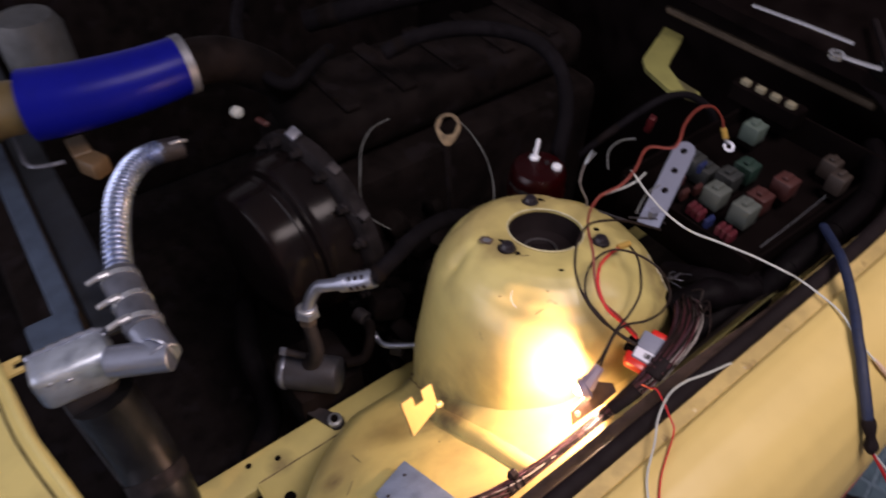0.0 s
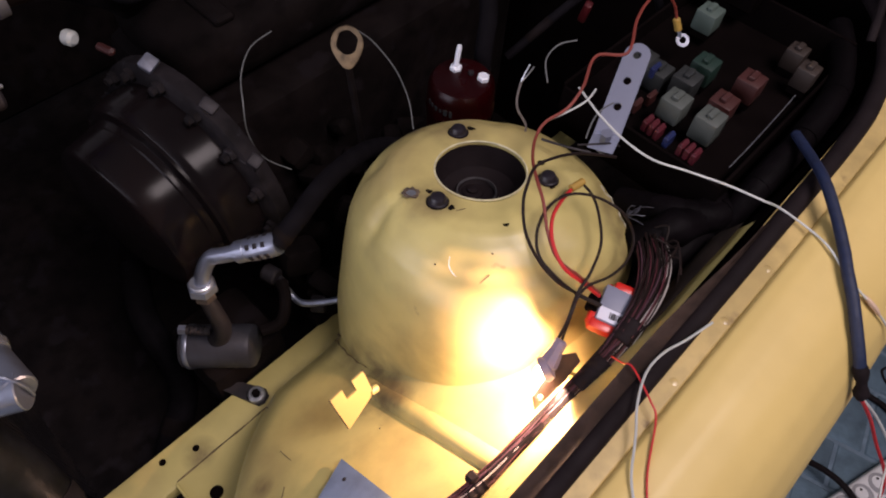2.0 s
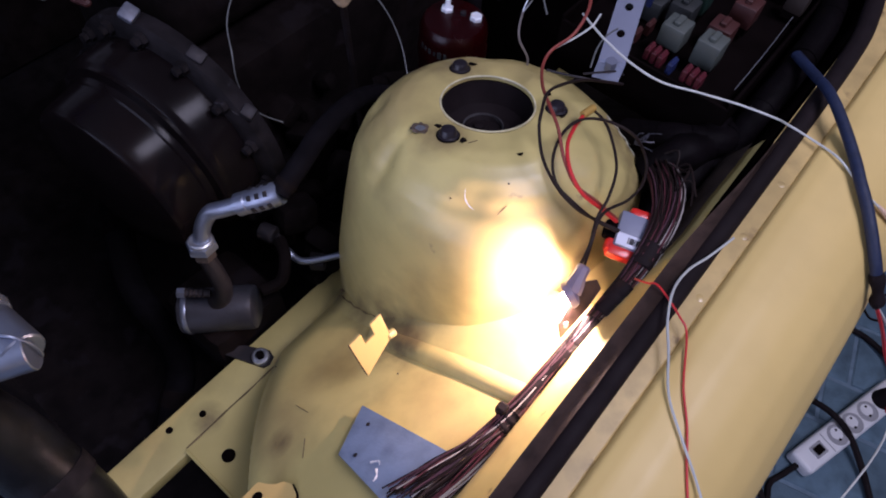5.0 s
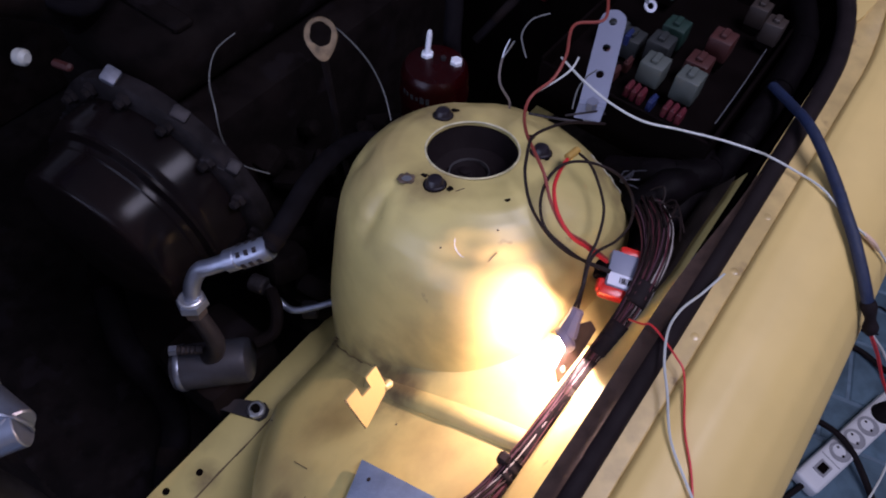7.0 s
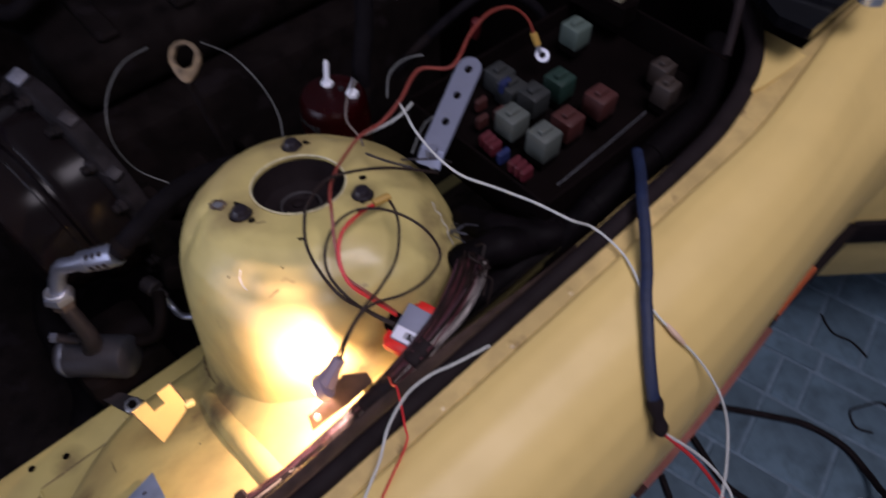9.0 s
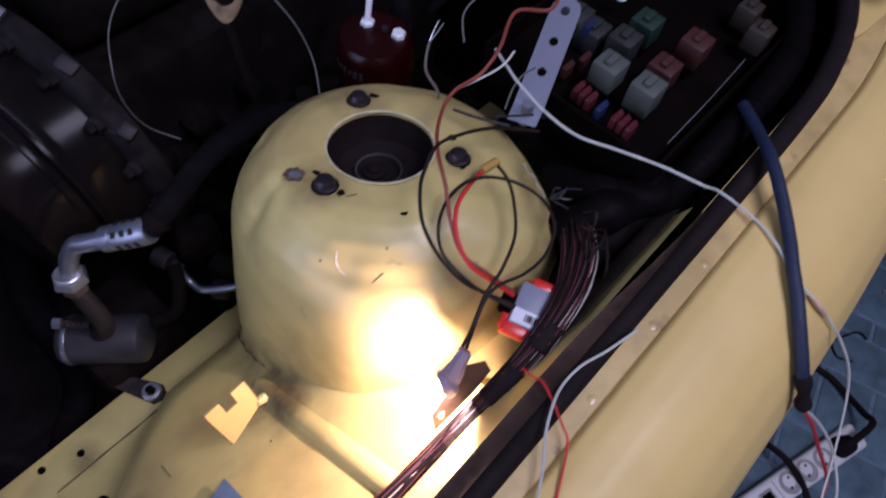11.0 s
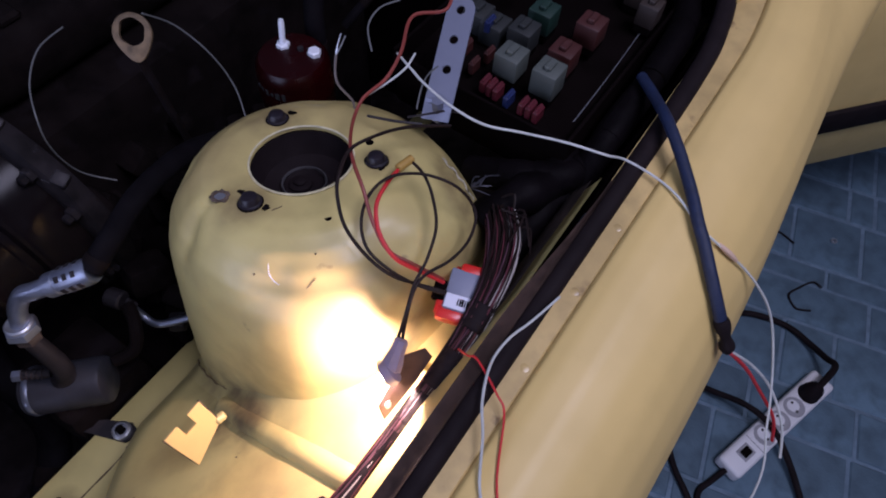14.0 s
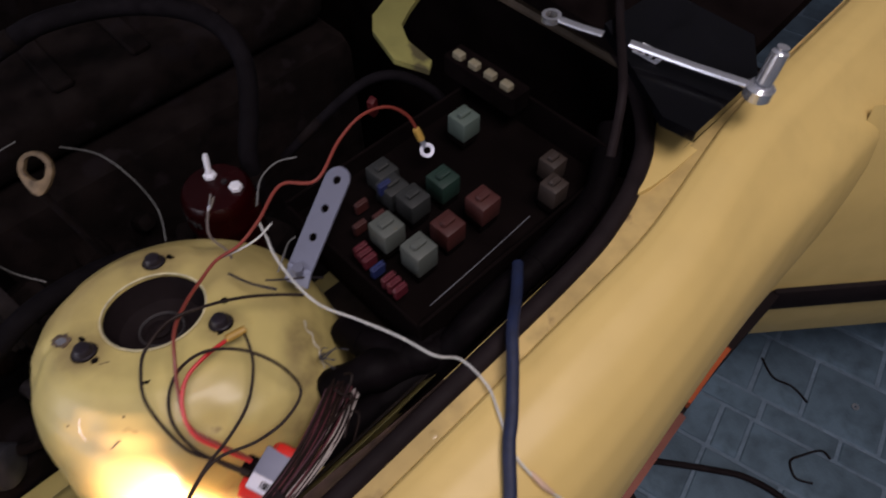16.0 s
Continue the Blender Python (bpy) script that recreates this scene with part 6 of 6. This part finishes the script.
sweep(bm, [(-0.546, -0.430, 0.842), (-0.57, -0.48, 0.835), (-0.60, -0.53, 0.80), (-0.61, -0.56, 0.73)], 0.036, seg=22, steps=6)
part("feed_pipe", bm, material("dull_ochre", (0.10, 0.065, 0.02), 0.5, vary=0.2), blue, "dull yellow pipe end")
bm = bmesh.new()
box(bm, (-0.512, -0.397, 0.748), (0.04, 0.03, 0.03), 0.006, turn=Matrix.Rotation(radians(25), 3, "Z"), seg=2)
box(bm, (-0.545, -0.404, 0.762), (0.05, 0.026, 0.008), 0.002)
single("brown_bracket", bm, material("ochre_plastic", (0.13, 0.075, 0.035), 0.5, vary=0.2), "ochre bracket below the blue hose", "bracket")
rb2 = bmesh.new()
sweep(rb2, [(-0.70, -0.476, 0.768), (-0.60, -0.474, 0.763), (-0.548, -0.474, 0.760), (-0.531, -0.458, 0.760), (-0.524, -0.430, 0.760)], 0.0032, seg=8, steps=5)
single("steel_line", rb2, TABMETAL, "thin bent steel line below the blue hose", "pipe")
bm = bmesh.new()
lathe(bm, [(0.05, 0.70), (0.055, 0.72), (0.055, 0.80), (0.045, 0.82), (0.02, 0.825)], Matrix.Translation((-0.88, -0.38, 0)), 28)
single("pale_reservoir", bm, material("milky_plastic", (0.055, 0.060, 0.066), 0.6, vary=0.3), "milky plastic reservoir in the far corner", "reservoir")

# ---- things on the floor ----
strip = thing("power_strip", "white four-way power strip with a rocker switch on the paving", "power strip", (0.648, 0.462, 0))
S0, S9 = Vector((0.603, 0.322, 0.0)), Vector((0.694, 0.602, 0.0))
sx = (S9 - S0).normalized()
PM = Matrix.Translation((S0 + S9) / 2) @ Matrix((sx, Vector((0, 0, 1)).cross(sx), Vector((0, 0, 1)))).transposed().to_4x4()
SL = (S9 - S0).length
WHITE = material("white_plastic", (0.72, 0.72, 0.74), 0.4, vary=0.05, scale=15)
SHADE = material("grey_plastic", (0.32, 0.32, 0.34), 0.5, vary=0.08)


def on_strip(bm):
    bmesh.ops.transform(bm, matrix=PM, verts=bm.verts)
    return bm


bm = bmesh.new()
box(bm, (0, 0, 0.021), (SL, 0.050, 0.034), 0.008, seg=3)
part("housing", on_strip(bm), WHITE, strip)
for k in range(4):
    u = -0.045 + 0.045 * k
    bm = bmesh.new()
    lathe(bm, [(0.0205, 0.038), (0.0205, 0.0392), (0.0180, 0.0392), (0.0175, 0.0384)], Matrix.Translation((u, 0, 0)), 28)
    s_ob = part("socket", on_strip(bm), SHADE if k < 3 else PLASTIC, strip)
    if k < 3:
        bm = bmesh.new()
        lathe(bm, [(0.012, 0.0385), (0.012, 0.0396)], Matrix.Translation((u, 0.003, 0)), 20)
        part("well", on_strip(bm), WHITE, s_ob)
        for dy in (-0.0085, 0.0085):
            bm = bmesh.new()
            lathe(bm, [(0.0026, 0.039), (0.0026, 0.0401)], Matrix.Translation((u + 0.4 * dy, dy, 0)), 10)
            part("pin_hole", on_strip(bm), PLASTIC, s_ob)
bm = bmesh.new()
box(bm, (-0.100, 0, 0.0385), (0.030, 0.024, 0.003), 0.001)
sw_ = part("switch_frame", on_strip(bm), SHADE, strip)
bm = bmesh.new()
box(bm, (-0.100, 0, 0.041), (0.022, 0.015, 0.004), 0.0015, turn=Matrix.Rotation(radians(8), 3, "Y"))
part("rocker", on_strip(bm), PLASTIC, sw_, "black rocker switch")
bm = bmesh.new()
box(bm, (-0.074, 0, 0.0384), (0.0015, 0.040, 0.0012))
part("joint_line", on_strip(bm), SHADE, strip)
plug = thing("mains_plug", "black mains plug in the last socket of the strip", "plug", (0.69, 0.585, 0.04))
bm = bmesh.new()
lathe(bm, [(0.019, 0.039), (0.019, 0.052), (0.016, 0.066), (0.010, 0.074), (0.006, 0.08)], PM @ Matrix.Translation((0.090, 0, 0)), 24)
part("body", bm, RUBBER, plug)
bm = bmesh.new()
sweep(bm, [PM @ Vector((0.090, 0, 0.076)), (0.692, 0.612, 0.070), (0.679, 0.638, 0.045), (0.653, 0.668, 0.018), (0.600, 0.687, 0.009), (0.531, 0.672, 0.009), (0.472, 0.634, 0.009), (0.40, 0.58, 0.009), (0.30, 0.50, 0.009)], 0.0065, seg=10, steps=7)
part("flex", bm, RUBBER, plug)
cord("black_flex", [(0.30, 0.52, 0.012), (0.42, 0.475, 0.012), (0.495, 0.452, 0.014), (0.575, 0.452, 0.04), (0.625, 0.44, 0.050), (0.675, 0.42, 0.03), (0.74, 0.355, 0.012), (0.80, 0.25, 0.01), (0.83, 0.10, 0.01)], 0.0062, RUBBER, "black rubber flex running over the power strip", "cable")
cord("black_flex", [tuple(PM @ Vector((-0.140, 0.0, 0.02))), (0.590, 0.29, 0.012), (0.580, 0.262, 0.008), (0.592, 0.225, 0.008), (0.62, 0.12, 0.008), (0.60, -0.05, 0.008)], 0.0055, RUBBER, "black supply flex at the end of the strip", "cable")
cord("black_flex", [(0.40, 0.38, 0.009), (0.475, 0.33, 0.009), (0.525, 0.275, 0.009), (0.57, 0.238, 0.009), (0.64, 0.17, 0.009), (0.74, 0.10, 0.009)], 0.0062, RUBBER, "black rubber flex coming from under the car", "cable")
cord("wire_offcut", [(0.630, 0.826, 0.006), (0.609, 0.829, 0.006), (0.588, 0.795, 0.006), (0.576, 0.767, 0.006), (0.590, 0.748, 0.006), (0.604, 0.743, 0.006), (0.628, 0.756, 0.006)], 0.0022, RUBBER, "bent black wire offcut on the paving", "wire offcut")
cord("wire_offcut", [(0.42, 0.93, 0.005), (0.46, 0.905, 0.006), (0.50, 0.915, 0.005), (0.54, 0.905, 0.005)], 0.0022, RUBBER, "short dark wire offcut on the paving", "wire offcut")
bm = bmesh.new()
lathe(bm, [(0.007, 0.004), (0.007, 0.007), (0.0035, 0.007), (0.0035, 0.004), (0.007, 0.004)], Matrix.Translation((0.614, 0.967, 0)), 14, cap=False)
single("small_washer", bm, STEEL, "small bright washer lying on the paving", "washer")

# ---- paving ----
rng = random.Random(11)
PT = Matrix.Rotation(radians(13), 4, "Z")
corners, sides = [], []
meshes = {}
row = 0
v = -4.3
while v < 5.2:
    hgt = (0.105, 0.155, 0.105, 0.055, 0.155)[row % 5]
    u = -4.2 - 0.11 * (row % 3)
    while u < 5.0:
        w = rng.choice((0.06, 0.105, 0.155, 0.155, 0.21, 0.26))
        c = PT @ Vector((u + w / 2, v + hgt / 2, 0))
        if 0.36 < c.x < 1.5 and -0.25 < c.y < 1.75:
            key = (w, hgt)
            if key not in meshes:
                bm = bmesh.new()
                box(bm, (0, 0, -0.006), (w - 0.007, hgt - 0.007, 0.014), 0.0025)
                me = bpy.data.meshes.new("paver")
                bm.to_mesh(me)
                bm.free()
                me.materials.append(PAVER)
                meshes[key] = me
            ob = new("paver", meshes[key])
            ob.parent = GROUND
            ob.matrix_basis = Matrix.Translation((c.x, c.y, 0.0015 + rng.uniform(-0.0012, 0.0012))) @ PT @ Euler((rng.uniform(-0.006, 0.006), rng.uniform(-0.006, 0.006), rng.uniform(-0.006, 0.006))).to_matrix().to_4x4()
        elif abs(c.x) < 3.2 and -2.95 < c.y < 3.95:
            base = len(corners)
            a, d = (w - 0.007) / 2, (hgt - 0.007) / 2
            for z, k in ((-0.002, 1.0), (0.0025, 0.97)):
                corners += [tuple(c + PT.to_3x3() @ Vector((x * k, y * k, z))) for x, y in ((-a, -d), (a, -d), (a, d), (-a, d))]
            sides.append(tuple(base + k for k in (4, 5, 6, 7)))
            sides += [(base + k, base + (k + 1) % 4, base + 4 + (k + 1) % 4, base + 4 + k) for k in range(4)]
        u += w
    v += hgt
    row += 1
me = bpy.data.meshes.new("far_pavers")
me.from_pydata(corners, [], sides)
me.materials.append(PAVER)
pav = new("far_pavers", me)
pav.parent = GROUND
pav["kind"] = "stuff"
